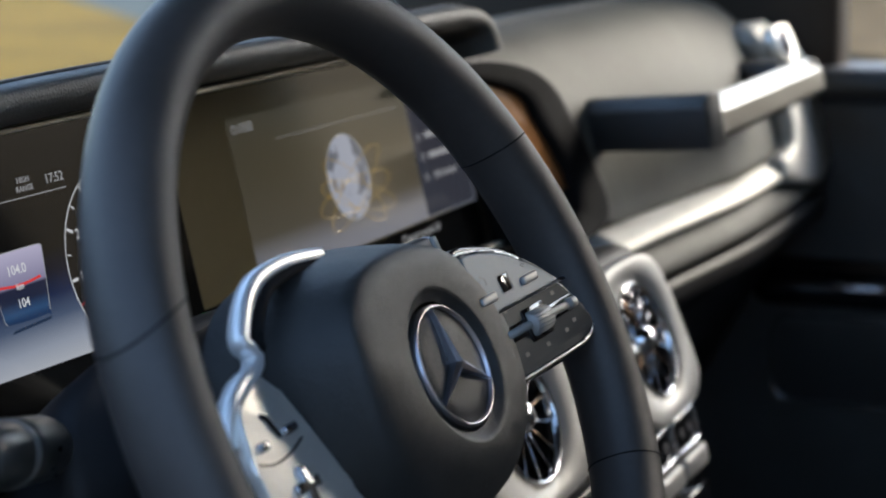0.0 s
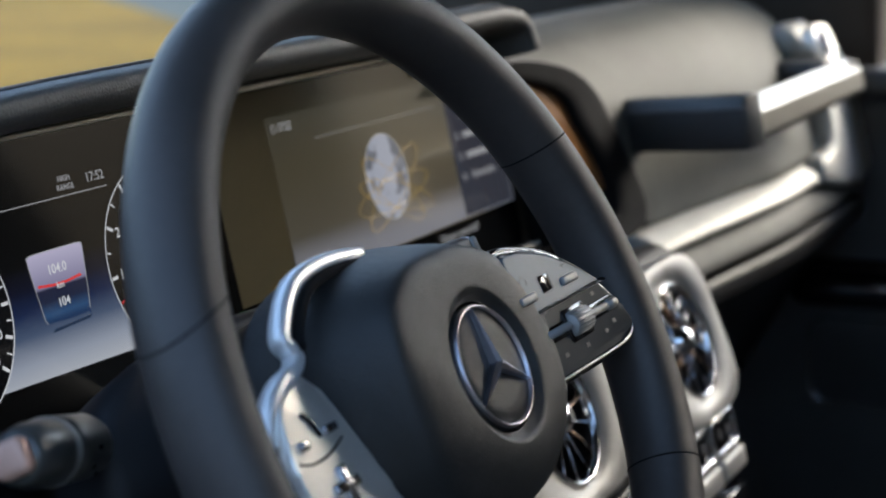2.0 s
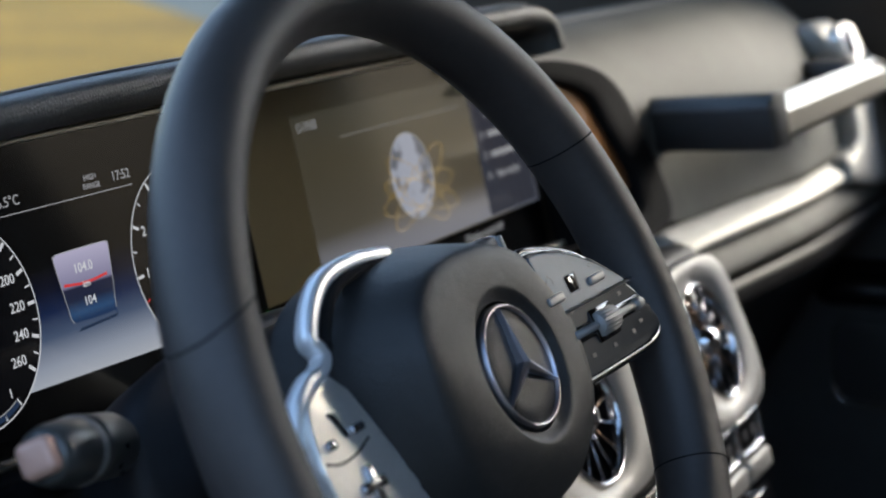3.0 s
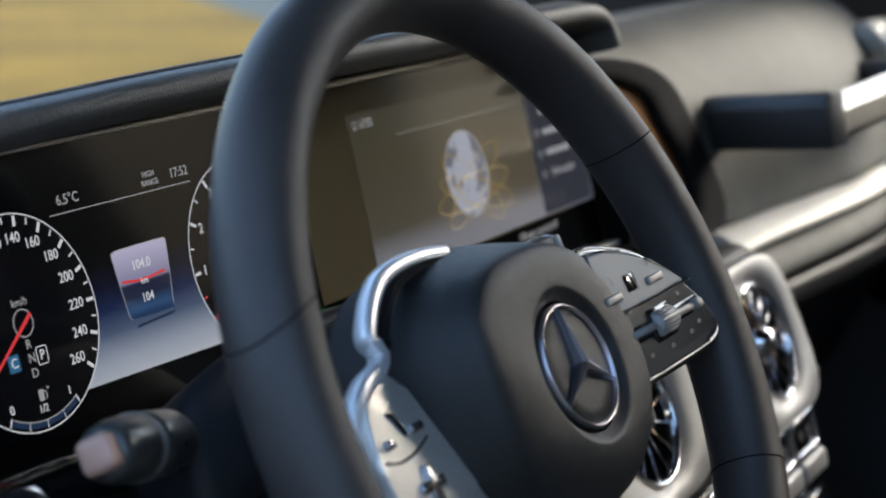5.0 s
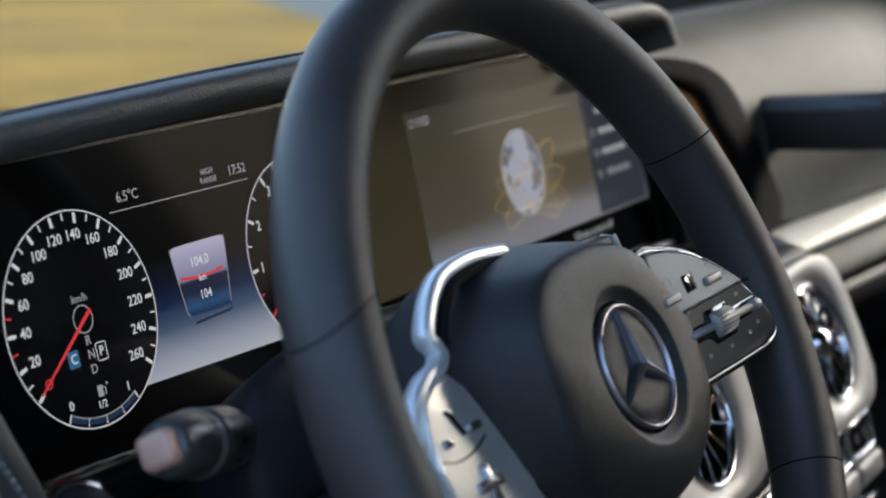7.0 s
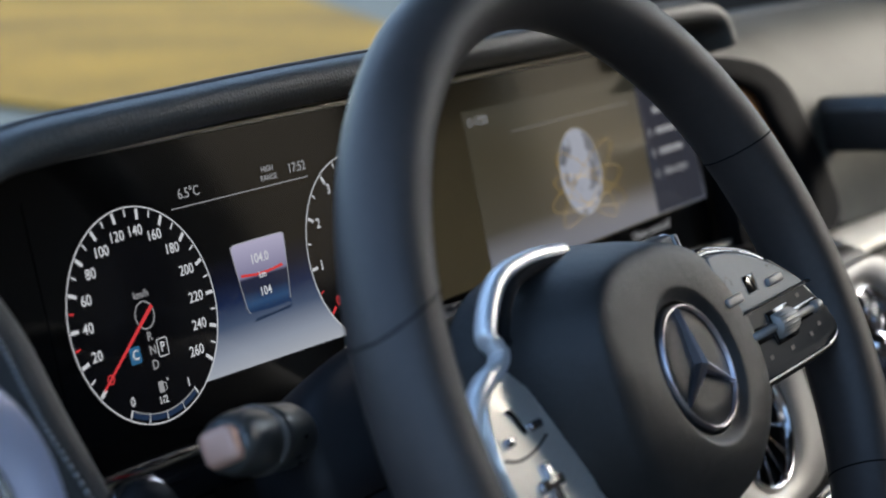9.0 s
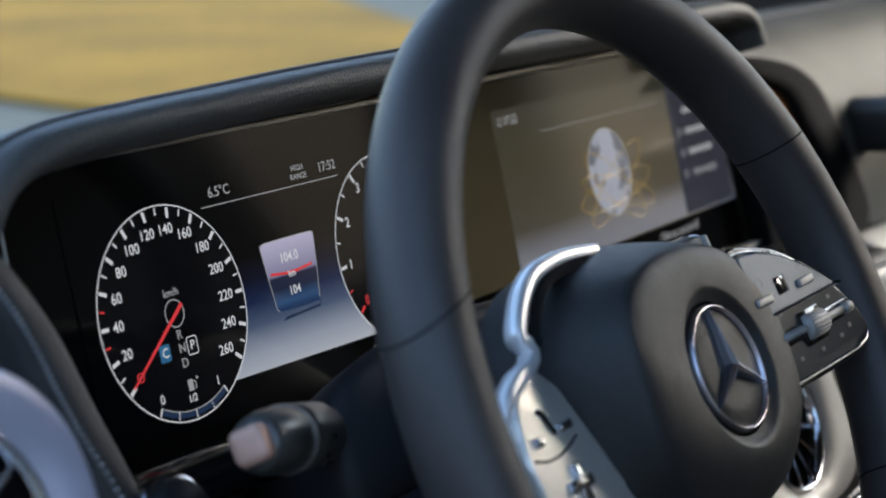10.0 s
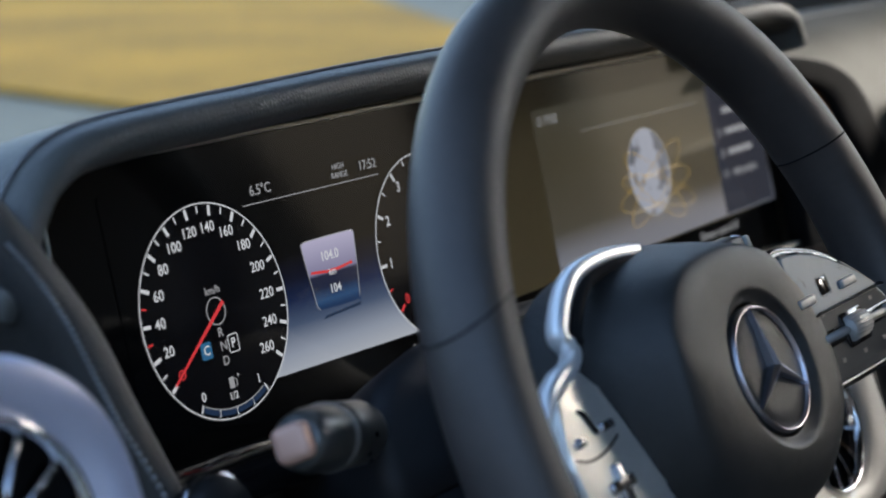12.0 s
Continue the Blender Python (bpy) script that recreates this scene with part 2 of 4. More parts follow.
EARTH = material("brown_bank", (0.22, 0.14, 0.066), 0.9, size=2.0, vary=0.2, base2=(0.15, 0.095, 0.045), spec=0.1)
tagged(part("bank", bm, EARTH, None, "brown autumn bank rising beyond the road"), "", "bank", "", "structure")

# unseen slope, added to keep low sky light off the driver's side
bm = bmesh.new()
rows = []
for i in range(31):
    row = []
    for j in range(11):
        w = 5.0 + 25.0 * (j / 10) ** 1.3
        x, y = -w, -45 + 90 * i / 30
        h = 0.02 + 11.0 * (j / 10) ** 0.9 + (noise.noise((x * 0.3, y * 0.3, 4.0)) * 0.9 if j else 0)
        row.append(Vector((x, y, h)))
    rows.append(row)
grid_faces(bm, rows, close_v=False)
SHADE_SLOPE = material("dark_slope", (0.060, 0.050, 0.044), 0.95, size=1.5, vary=0.3, bump=0.5, spec=0.1)
tagged(part("bank", bm, SHADE_SLOPE, None, "unseen dark slope added to block low sky light on the driver's side"), "", "bank", "", "structure")

# ---- the car's shell, level with the ground ----
LEVEL = Matrix.Translation((0, 0, 1.30))
TRIM_DARK = material("brown_pillar_trim", (0.050, 0.034, 0.022), 0.6, bump=0.1, size=300)
ROOF_CLOTH = material("dark_roof_cloth", (0.03, 0.029, 0.028), 0.9, bump=0.2, size=600, spec=0.2)


def shell(name, bm, mat, label, category):
    ob = part(name, bm, mat, None, label)
    ob.matrix_world = LEVEL
    return tagged(ob, "", category, "", "structure")


shell("ceiling", block(-0.22, -2.0, 0.62, 1.42, 0.36, 0.68, 0.01), ROOF_CLOTH, "dark cloth roof lining of the car", "ceiling")
shell("wall_rear", block(-0.32, -2.06, -0.9, 1.42, -2.0, 0.62, 0.01), TRIM_DARK, "dark rear wall of the cabin ", "wall")
shell("wall_left", block(-0.38, -2.0, -0.9, -0.32, -1.10, 0.62, 0.01), TRIM_DARK, "dark side of the cabin behind the open doorway", "wall")
shell("floor", block(-0.32, -2.0, -0.98, 1.42, 0.55, -0.92, 0.01), SOOT, "black carpet on the cabin floor", "floor")
shell("wall_front", block(-0.32, 0.50, -0.92, 1.42, 0.56, -0.10, 0.01), SOOT, "dark bulkhead behind the dashboard", "wall")
for nm, y0, y1 in (("pillar_front", -0.128, 0.34), ("pillar_middle", -0.80, -0.56), ("pillar_rear", -2.0, -1.86)):
    bm = block(1.36, y0, -0.10, 1.43, y1, 0.64, 0.012)
    for v in bm.verts:
        if nm == "pillar_front" and v.co.z < 0.2 and v.co.y > 0:
            v.co.y += 0.10
    shell(nm, bm, TRIM_DARK, "dark trimmed roof pillar beside the window", "pillar")
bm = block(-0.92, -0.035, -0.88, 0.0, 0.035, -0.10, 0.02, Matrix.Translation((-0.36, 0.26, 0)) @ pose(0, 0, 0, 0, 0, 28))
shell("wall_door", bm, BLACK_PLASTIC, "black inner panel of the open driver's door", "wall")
# the passenger's door, closed, and the panel behind it
door = thing("passenger_door", "closed black passenger door with a storage pocket", "car door", m=LEVEL)
part("body", block(1.34, -0.72, -0.90, 1.42, 0.50, -0.035, 0.02), BLACK_LEATHER, door)
pocket = Matrix(((0, 0, -1, 1.339), (1, 0, 0, 0), (0, 1, 0, 0), (0, 0, 0, 1)))
part("pocket", slab(rounded(-0.46, -0.385, -0.065, -0.285, 0.025), 0.012, pocket, 0.006), BLACK_LEATHER, door, "black pocket cover")
part("pocket_edge", tube([pocket @ Vector((x, y, 0.012)) for x, y in rounded(-0.46, -0.385, -0.065, -0.285, 0.025)], 0.0016, 6, True, (1, 0, 0)), DARK_CHROME, door, "thin grey edge")
part("door_pull", tube(smooth_line([(1.338, -0.06, -0.247), (1.315, -0.075, -0.247), (1.310, -0.13, -0.247), (1.315, -0.19, -0.247), (1.338, -0.20, -0.247)], 6), 0.010), DARK_CHROME, door, "dark chrome door pull")
part("pull_bowl", slab(rounded(-0.24, -0.275, -0.04, -0.220, 0.02), 0.006, pocket, 0.003), GLOSS_BLACK, door, "gloss black recess")
for q in (0.02, 0.06):
    part("crease", tube([(1.339, q + 0.06, -0.20), (1.339, q + 0.02, -0.26), (1.339, q, -0.34)], 0.0012, 6), BLACK_LEATHER, door, "raised crease")
part("sill", block(1.325, -0.72, -0.042, 1.43, 0.42, -0.008, 0.012), BLACK_LEATHER, door, "black leather window sill")
shell("wall_right", block(1.36, -2.0, -0.90, 1.42, -0.73, 0.05, 0.02), TRIM_DARK, "black side panel behind the door", "wall")

# the passenger's seat, seen mirrored in the display's glass
SEAT_SKIN = leather("brown_leather", (0.105, 0.064, 0.036), 0.5, 600, 0.3)


def car_seat(name, label, cx):
    seat = thing(name, label, "car seat", "front seats", m=LEVEL)
    back = Matrix.Translation((cx, -0.66, -0.34)) @ pose(0, 0, 0, 14, 0, 0)
    part("backrest", block(-0.27, -0.14, 0.0, 0.27, 0.0, 0.72, 0.05, back, 4), SEAT_SKIN, seat)
    part("headrest", block(-0.13, -0.12, 0.76, 0.13, -0.02, 0.92, 0.035, back, 4), SEAT_SKIN, seat)
    for q in (-0.06, 0.06):
        part("headrest_post", tube([back @ Vector((q, -0.07, 0.68)), back @ Vector((q, -0.07, 0.80))], 0.006, 8, up=(0, 1, 0)), CHROME, seat)
    part("cushion", block(cx - 0.25, -0.76, -0.52, cx + 0.25, -0.34, -0.38, 0.05, seg=4), SEAT_SKIN, seat)
    part("base", block(cx - 0.19, -0.70, -0.92, cx + 0.19, -0.40, -0.50, 0.02), BLACK_PLASTIC, seat)


car_seat("passenger_seat", "brown leather passenger seat", 0.83)
car_seat("driver_seat", "brown leather seat behind the steering wheel", 0.075)

# ---- dashboard ----
dash = thing("dashboard", "grey and black leather dashboard with silver trim", "dashboard", kind="structure")


def bend(x):
    """How far the passenger's side comes back towards the seat."""
    t = min(1, max(0, (x - 0.77) / 0.30))
    return 0.038 * (1 - t * t * (3 - 2 * t))


def cheek_line(x):
    """The height down to which the pad shows beside the display's cheek."""
    pts = ((0.640, 0.050), (0.710, 0.036), (0.752, 0.014), (0.778, -0.020), (0.802, -0.060), (0.816, -0.088), (0.820, -0.104))
    for (p, u), (q, v) in zip(pts, pts[1:]):
        if x <= q:
            return u + (v - u) * max(0, x - p) / (q - p)
    return -1.0


def clipped(profile, low):
    """The profile (y, z), ended at the height low."""
    out, last = [], None
    for y, z in profile:
        if z < low:
            if last is None:
                y0, z0 = out[-1]
                last = (y0 + (y - y0) * (z0 - low) / max(1e-6, z0 - z), low)
            out.append(last)
        else:
            out.append((y, z))
    return out


def dash_strip(profile, x0, x1, n=40, bow=True):
    """A profile (y, z) carried along x."""
    bm = bmesh.new()
    rings = []
    for i in range(n + 1):
        x = x0 + (x1 - x0) * i / n
        rings.append([Vector((x, y + (bend(x) if bow else 0), z)) for y, z in profile])
    grid_faces(bm, rings, caps=True)
    return bm


def soft(profile, n=5):
    return [(p.x, p.y) for p in smooth_line([(a, b, 0) for a, b in profile], n)]


# upper pad of the passenger's side, with the face below it
pad = soft([(0.42, 0.10), (0.22, 0.098), (0.08, 0.094), (0.03, 0.086), (-0.018, 0.070), (-0.046, 0.042), (-0.066, 0.0), (-0.076, -0.05), (-0.081, -0.106)])
bm = bmesh.new()
rings = []
for i in range(81):
    x = 0.66 + 0.665 * i / 80
    ring = clipped(pad, cheek_line(x))
    u = max(0.0, (x - 1.25) / 0.080)
    k = math.sqrt(max(0.0, 1 - u ** 2.4)) * 0.7 + 0.3 if u else 1.0
    near = -0.027 - 0.22 * max(0.0, x - 0.80)
    rings.append([Vector((x, max(y + bend(x), near) + (1 - k) * 0.05, -0.10 + (z + 0.10) * k)) for y, z in ring + [(0.05, ring[-1][1]), (0.42, min(0.05, ring[-1][1]))]])
grid_faces(bm, rings, caps=True)
part("passenger_pad", bm, DASH_SKIN, dash, "grey leather upper dash pad")
part("stitching", tube([(0.66 + 0.66 * i / 40, 0.012 + bend(0.66 + 0.66 * i / 40), 0.0865) for i in range(41)], 0.0012, 6), THREAD, dash, "pale stitched seam")
strip = soft([(-0.066, -0.1035), (-0.076, -0.1050), (-0.088, -0.1135), (-0.094, -0.122), (-0.090, -0.127), (-0.066, -0.127)], 4)
part("trim_strip", dash_strip(strip, 0.765, 1.325), BRUSHED, dash, "long brushed silver trim strip")
under = soft([(-0.068, -0.1275), (-0.080, -0.129), (-0.088, -0.139), (-0.093, -0.153), (-0.086, -0.159), (-0.05, -0.160)], 4)
part("under_strip", dash_strip(under, 0.765, 1.325), DASH_SKIN, dash, "grey leather band below the strip")
shelf = soft([(-0.05, -0.162), (-0.084, -0.164), (-0.090, -0.173), (-0.082, -0.190), (-0.05, -0.205), (0.0, -0.25), (0.10, -0.36)], 4)
part("lower_pad", dash_strip(shelf + [(0.3, -0.36), (0.3, -0.162)], 0.765, 1.325), BLACK_PLASTIC, dash, "black lower dash pad")
part("lower_line", tube([(0.765 + 0.555 * i / 40, -0.0895 + bend(0.765 + 0.555 * i / 40), -0.171) for i in range(41)], 0.0022, 6), DASH_SKIN, dash, "thin grey bead")
# driver's side top, behind the hood
top = soft([(0.42, 0.070), (0.25, 0.074), (0.10, 0.078), (0.012, 0.080)])
part("driver_top", dash_strip(top + [(0.016, 0.05), (0.42, 0.04)], -0.27, 0.66, bow=False), DASH_SKIN, dash, "grey leather dash top")
part("lower_driver_pad", dash_strip(soft([(-0.005, -0.086), (-0.03, -0.10), (-0.05, -0.14), (-0.04, -0.22), (0.05, -0.36)]) + [(0.3, -0.36), (0.3, -0.086)], -0.27, 0.64, bow=False), BLACK_PLASTIC, dash, "black lower dash on the driver's side")
# silver end of the passenger's side with its air outlet
endcap = soft([(1.150, -0.128), (1.160, -0.104), (1.195, -0.100), (1.212, -0.090), (1.222, -0.066), (1.225, -0.034), (1.222, -0.008), (1.216, 0.010), (1.220, 0.026), (1.240, 0.034), (1.275, 0.034), (1.320, 0.022), (1.352, -0.0215), (1.364, -0.080), (1.360, -0.123), (1.305, -0.150), (1.200, -0.136)], 5)
bm = slab(endcap, 0.030, face(-0.072), 0.010, 4)
for v in bm.verts:
    v.co.y += 0.10 * max(0.0, v.co.z + 0.09) + 1.9 * max(0.0, v.co.z + 0.02) ** 2 * 3.0
part("end_frame", bm, BRUSHED, dash, "silver frame at the end of the dash")

# ---- display ----
display = thing("dashboard_display", "wide black glass display panel with two lit screens", "display")
part("glass", slab(rounded(-0.118, -0.082, 0.634, 0.0845, 0.012), 0.014, face(0.0142), 0.0006, 1), GLASS_BLACK, display, "black glass", False)
part("centre_glass", slab(rounded(0.232, -0.0445, 0.632, 0.0765, 0.003), 0.0002, face(0.0)), SHEEN_GLASS, display, "black glass with a painted olive reflection round the menu screen", False)
STRIP = smooth_line([(-0.0900, -0.0010, 0.0730), (-0.084, -0.0010, 0.0752), (-0.06, -0.0010, 0.0769), (0.10, -0.0010, 0.0778), (0.30, -0.0010, 0.0790), (0.625, -0.0010, 0.0800)], 6)
part("top_strip", sweep(STRIP, oval(0.0018, 0.0018, 14), up=(0, 1, 0), scale=lambda u: 0.65 + 0.6 * u), CREAM_METAL, display, "thin pale silver strip")
part("bottom_strip", block(0.44, -0.010, -0.0835, 0.70, 0.0, -0.0795, 0.001), BRUSHED, display, "thin silver strip")
part("end_panel", slab(soft([(0.6405, 0.060), (0.690, 0.0500), (0.725, 0.030), (0.755, -0.005), (0.785, -0.050), (0.790, -0.082), (0.770, -0.094), (0.72, -0.096), (0.6405, -0.096)], 4), 0.018, face(-0.0010), 0.001), SOOT, display, "dull black end of the panel")
part("glass_edge", block(0.6345, -0.0010, 0.045, 0.6375, 0.0130, 0.0835, 0.0006), BRUSHED, display, "pale cut edge of the glass")
part("trim_panel", slab(soft([(0.590, 0.0540), (0.6467, 0.0422), (0.7114, 0.0240), (0.7336, -0.0019), (0.7565, -0.0286), (0.7741, -0.0504), (0.7719, -0.0600), (0.7466, -0.0585), (0.70, -0.052), (0.64, -0.046), (0.595, 0.0)], 4), 0.003, face(-0.0195), 0.0008), WOOD, display, "polished brown trim")
part("lower_edge", tube([(-0.070, -0.0006, -0.0652), (-0.0494, -0.0006, -0.0659), (0.0108, -0.0006, -0.0683), (0.06, -0.0006, -0.0695)], 0.0006, 6, up=(0, 1, 0)), DARK_CHROME, display, "thin edge")
part("side_strip", tube([(-0.0925, -0.0005, 0.0565), (-0.0935, -0.0005, 0.0327)], 0.0010, 6, up=(0, 1, 0)), BRUSHED, display, "thin silver strip")
# screens
S1 = glow_ramp("cluster_picture", [(0.0, (0.36, 0.38, 0.43)), (0.18, (0.25, 0.28, 0.35)), (0.42, (0.055, 0.080, 0.14)), (0.62, (0.006, 0.014, 0.050)), (0.82, (0.002, 0.003, 0.012)), (1.0, (0.001, 0.001, 0.002))], -0.0415, 0.014, 0.50)
S2 = glow_ramp("centre_picture", [(0.0, (0.15, 0.165, 0.22)), (0.10, (0.13, 0.142, 0.185)), (0.26, (0.026, 0.026, 0.027)), (0.65, (0.014, 0.014, 0.012)), (1.0, (0.022, 0.022, 0.019))], -0.0435, 0.060, 0.45)
scr = part("cluster_screen", slab(rounded(-0.060, -0.058, 0.240, 0.062, 0.002), 0.0004, face(0.0)), GLASS_BLACK, display, "dark instrument screen", False)
part("horizon", slab([(0.0, -0.0385), (0.1787, -0.0435), (0.1787, 0.014), (0.0, 0.014)], 0.0001, face(-0.0004)), S1, scr, "blue and white glow", False)
for cx in (0.0, 0.1787):
    part("dial", lathe([(0, 0.0001), (0.0495, 0.0001), (0.0495, 0)], 64, face(-0.00055) @ Matrix.Translation((cx, 0, 0))), LIT_DIAL, scr, "black dial face", False)
    part("dial_ring", flat_ring(0.0496, 0.0502, 0.0001, cx, 0, -0.00067, 80), LIT_WHITE, scr, "white ring", False)
Y = -0.00067


def angle(v):
    return 217 - 0.98 * v


for v in range(0, 261, 10):
    big = v % 20 == 0
    part("tick", dash_mark(0, 0, angle(v), 0.0440 if big else 0.0455, 0.0489, 0.0017 if big else 0.0008, Y), LIT_RED if v in (30, 50) else LIT_WHITE, scr, smooth=False)
    if big and v:
        a = radians(angle(v) + 3.0 * max(0.0, math.sin(radians(angle(v)))))
        text(str(v), (0.0372 - 0.0008 * math.cos(a)) * math.cos(a), 0.0385 * math.sin(a), 0.0069, LIT_WHITE, scr)
for n in range(0, 71):
    if n % 5:
        continue
    v = n / 10
    big = n % 10 == 0
    a = 217 - 32 * v
    part("tick", dash_mark(0.1787, 0, a, 0.0440 if big else 0.0460, 0.0489, 0.0016 if big else 0.0008, Y), LIT_RED if v in (0, 0.5) else LIT_WHITE, scr, smooth=False)
    if big:
        text(str(int(v)), 0.1787 + 0.0400 * math.cos(radians(a)), 0.0400 * math.sin(radians(a)), 0.0076, LIT_RED if n == 0 else LIT_WHITE, scr)
# needle
m = face(-0.0009) @ pose(0, 0, 0, 0, 0, angle(0.5))
part("needle", slab([(-0.006, -0.0010), (0.0455, -0.0005), (0.0455, 0.0005), (-0.006, 0.0010)], 0.0001, m), LIT_RED, scr, "red needle", False)
part("needle_ring", flat_ring(0.0017, 0.0023, 0.0001, 0.0388 * math.cos(radians(angle(0.5))), 0.0388 * math.sin(radians(angle(0.5))), -0.00095, 20), LIT_RED, scr, "small red ring", False)
part("needle_hub", flat_ring(0.0060, 0.0066, 0.0001, -0.0008, 0, Y, 32), LIT_DIM, scr, smooth=False)
text("km/h", -0.0006, 0.0096, 0.0052, LIT_DIM, scr)
text("R", -0.0008, -0.0101, 0.0062, LIT_DIM, scr)
text("N", -0.0005, -0.0165, 0.0062, LIT_DIM, scr)
text("D", -0.0007, -0.0234, 0.0062, LIT_DIM, scr)
text("P", 0.0064, -0.0165, 0.0064, LIT_WHITE, scr)
part("frame_line", tube([face(-0.0008) @ Vector((x, y, 0)) for x, y in rounded(0.0030, -0.0206, 0.0098, -0.0124, 0.0008, 2)], 0.00025, 4, True, (0, 1, 0)), LIT_WHITE, scr)
part("mode_mark", slab(rounded(-0.0160, -0.0203, -0.0088, -0.0124, 0.001, 3), 0.0001, face(Y)), LIT_BLUE, scr, "blue mode mark", False)
text("C", -0.0123, -0.0164, 0.0064, LIT_WHITE, scr, -0.00095)
part("fuel_arc", flat_ring(0.0455, 0.0482, 0.0001, 0, 0, Y, 24, 242, 298), LIT_FUEL, scr, smooth=False)
part("fuel_line", flat_ring(0.0450, 0.0455, 0.0001, 0, 0, Y, 24, 242, 298), LIT_DIM, scr, smooth=False)
for a in (241, 255.5, 270, 284.5, 299):
    part("tick", dash_mark(0, 0, a, 0.0450, 0.0490, 0.0008, Y), LIT_WHITE, scr, smooth=False)
text("0", -0.0204, -0.0361, 0.0060, LIT_WHITE, scr)
text("1/2", -0.0005, -0.0400, 0.0050, LIT_WHITE, scr)
text("1", 0.0186, -0.0363, 0.0060, LIT_WHITE, scr)
part("fuel_mark", slab(rounded(-0.0018, -0.0365, 0.0016, -0.0312, 0.0006, 2), 0.0001, face(Y)), LIT_DIM, scr, smooth=False)
part("fuel_hose", tube([face(-0.0008) @ Vector(p) for p in ((0.0018, -0.0322, 0), (0.0033, -0.0328, 0), (0.0033, -0.0355, 0), (0.0024, -0.0360, 0))], 0.0003, 4, up=(0, 1, 0)), LIT_DIM, scr)
part("fuel_arrow", slab([(0.0044, -0.0322), (0.0044, -0.0304), (0.0060, -0.0313)], 0.0001, face(Y)), LIT_DIM, scr, smooth=False)
# trip box
TRIP = soft([(0.0735, -0.0150), (0.0900, -0.0158), (0.1055, -0.0155), (0.1072, -0.0140), (0.1118, 0.0160), (0.1105, 0.0186), (0.1075, 0.0195), (0.0740, 0.0195), (0.0700, 0.0185), (0.0686, 0.0160), (0.0718, -0.0130)], 4)
S3 = glow_ramp("trip_picture", [(0.0, (0.010, 0.026, 0.070)), (0.10, (0.018, 0.050, 0.12)), (0.28, (0.008, 0.012, 0.032)), (0.45, (0.01, 0.012, 0.03)), (0.50, (0.16, 0.15, 0.24)), (1.0, (0.33, 0.31, 0.43))], -0.0145, 0.020, 0.62)
part("trip_box", slab(TRIP, 0.0002, face(-0.0005), 0.0001, 1), S3, scr, "violet and blue trip computer card", False)
part("trip_edge", tube([face(-0.0008) @ Vector((x, y, 0)) for x, y in TRIP[12:] + TRIP[:1]], 0.00022, 4, up=(0, 1, 0)), LIT_DIM, scr)
part("trip_shadow", slab([(0.0755, -0.0200), (0.106, -0.0188), (0.108, -0.0172), (0.0780, -0.0184)], 0.0001, face(-0.0005)), LIT_FUEL, scr, "dark blue shadow", False)
part("trip_line", slab([(0.0720, 0.0030), (0.0850, 0.0018), (0.0935, 0.0018), (0.1065, 0.0030), (0.1060, 0.0044), (0.0945, 0.0032), (0.0840, 0.0032), (0.0725, 0.0044)], 0.0001, face(-0.00072)), LIT_RED, scr, "red line", False)
text("104.0", 0.0892, 0.0100, 0.0068, LIT_WHITE, scr)
text("km", 0.0889, 0.0017, 0.0048, LIT_WHITE, scr, -0.00095)
text("104", 0.0889, -0.0067, 0.0064, LIT_WHITE, scr)
text("6.5°C", 0.0471, 0.0497, 0.0070, LIT_DIM, scr)
text("HIGH", 0.1103, 0.0522, 0.0042, LIT_DIM, scr)
text("RANGE", 0.1103, 0.0478, 0.0042, LIT_DIM, scr)
text("17:52", 0.1349, 0.0497, 0.0070, LIT_DIM, scr)
part("header_line", slab([(0.0326, 0.0434), (0.1430, 0.0434), (0.1430, 0.0439), (0.0326, 0.0439)], 0.0001, face(-0.0005)), LIT_DIM, scr, smooth=False)
part("ready_mark", slab(rounded(0.2370, -0.0488, 0.2406, -0.0456, 0.001, 3), 0.0002, face(-0.0004)), LIT_GREEN, scr, "small green lamp", False)
text("0 mi", 0.1480, -0.0500, 0.0050, LIT_DIM, scr, -0.0006)
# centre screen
# the same olive reflection is painted into the screen's base colour
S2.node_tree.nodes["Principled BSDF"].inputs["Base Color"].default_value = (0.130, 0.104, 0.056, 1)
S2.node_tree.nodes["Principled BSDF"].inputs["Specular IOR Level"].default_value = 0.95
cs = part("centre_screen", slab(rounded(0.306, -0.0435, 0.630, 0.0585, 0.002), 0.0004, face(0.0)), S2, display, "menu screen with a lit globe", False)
part("menu_panel", slab([(0.545, -0.0425), (0.628, -0.0425), (0.628, 0.050), (0.545, 0.050)], 0.0001, face(-0.0004)), glow("menu_dark", (0.016, 0.017, 0.023), 1.0), cs, "dark menu column", False)


def globe_material():
    m = glow("globe_picture", (0.4, 0.42, 0.5), 0.40)
    nt = m.node_tree
    b = nt.nodes["Principled BSDF"]
    tc, n, cr = nt.nodes.new("ShaderNodeTexCoord"), nt.nodes.new("ShaderNodeTexNoise"), nt.nodes.new("ShaderNodeValToRGB")
    n.inputs["Scale"].default_value, n.inputs["Detail"].default_value = 42, 8
    e = cr.color_ramp.elements
    e[0].position, e[0].color, e[1].position, e[1].color = 0.45, (0.14, 0.15, 0.18, 1), 0.49, (0.38, 0.40, 0.48, 1)
    nt.links.new(tc.outputs["Object"], n.inputs["Vector"])
    nt.links.new(n.outputs[0], cr.inputs[0])
    nt.links.new(cr.outputs[0], b.inputs["Emission Color"])
    return m


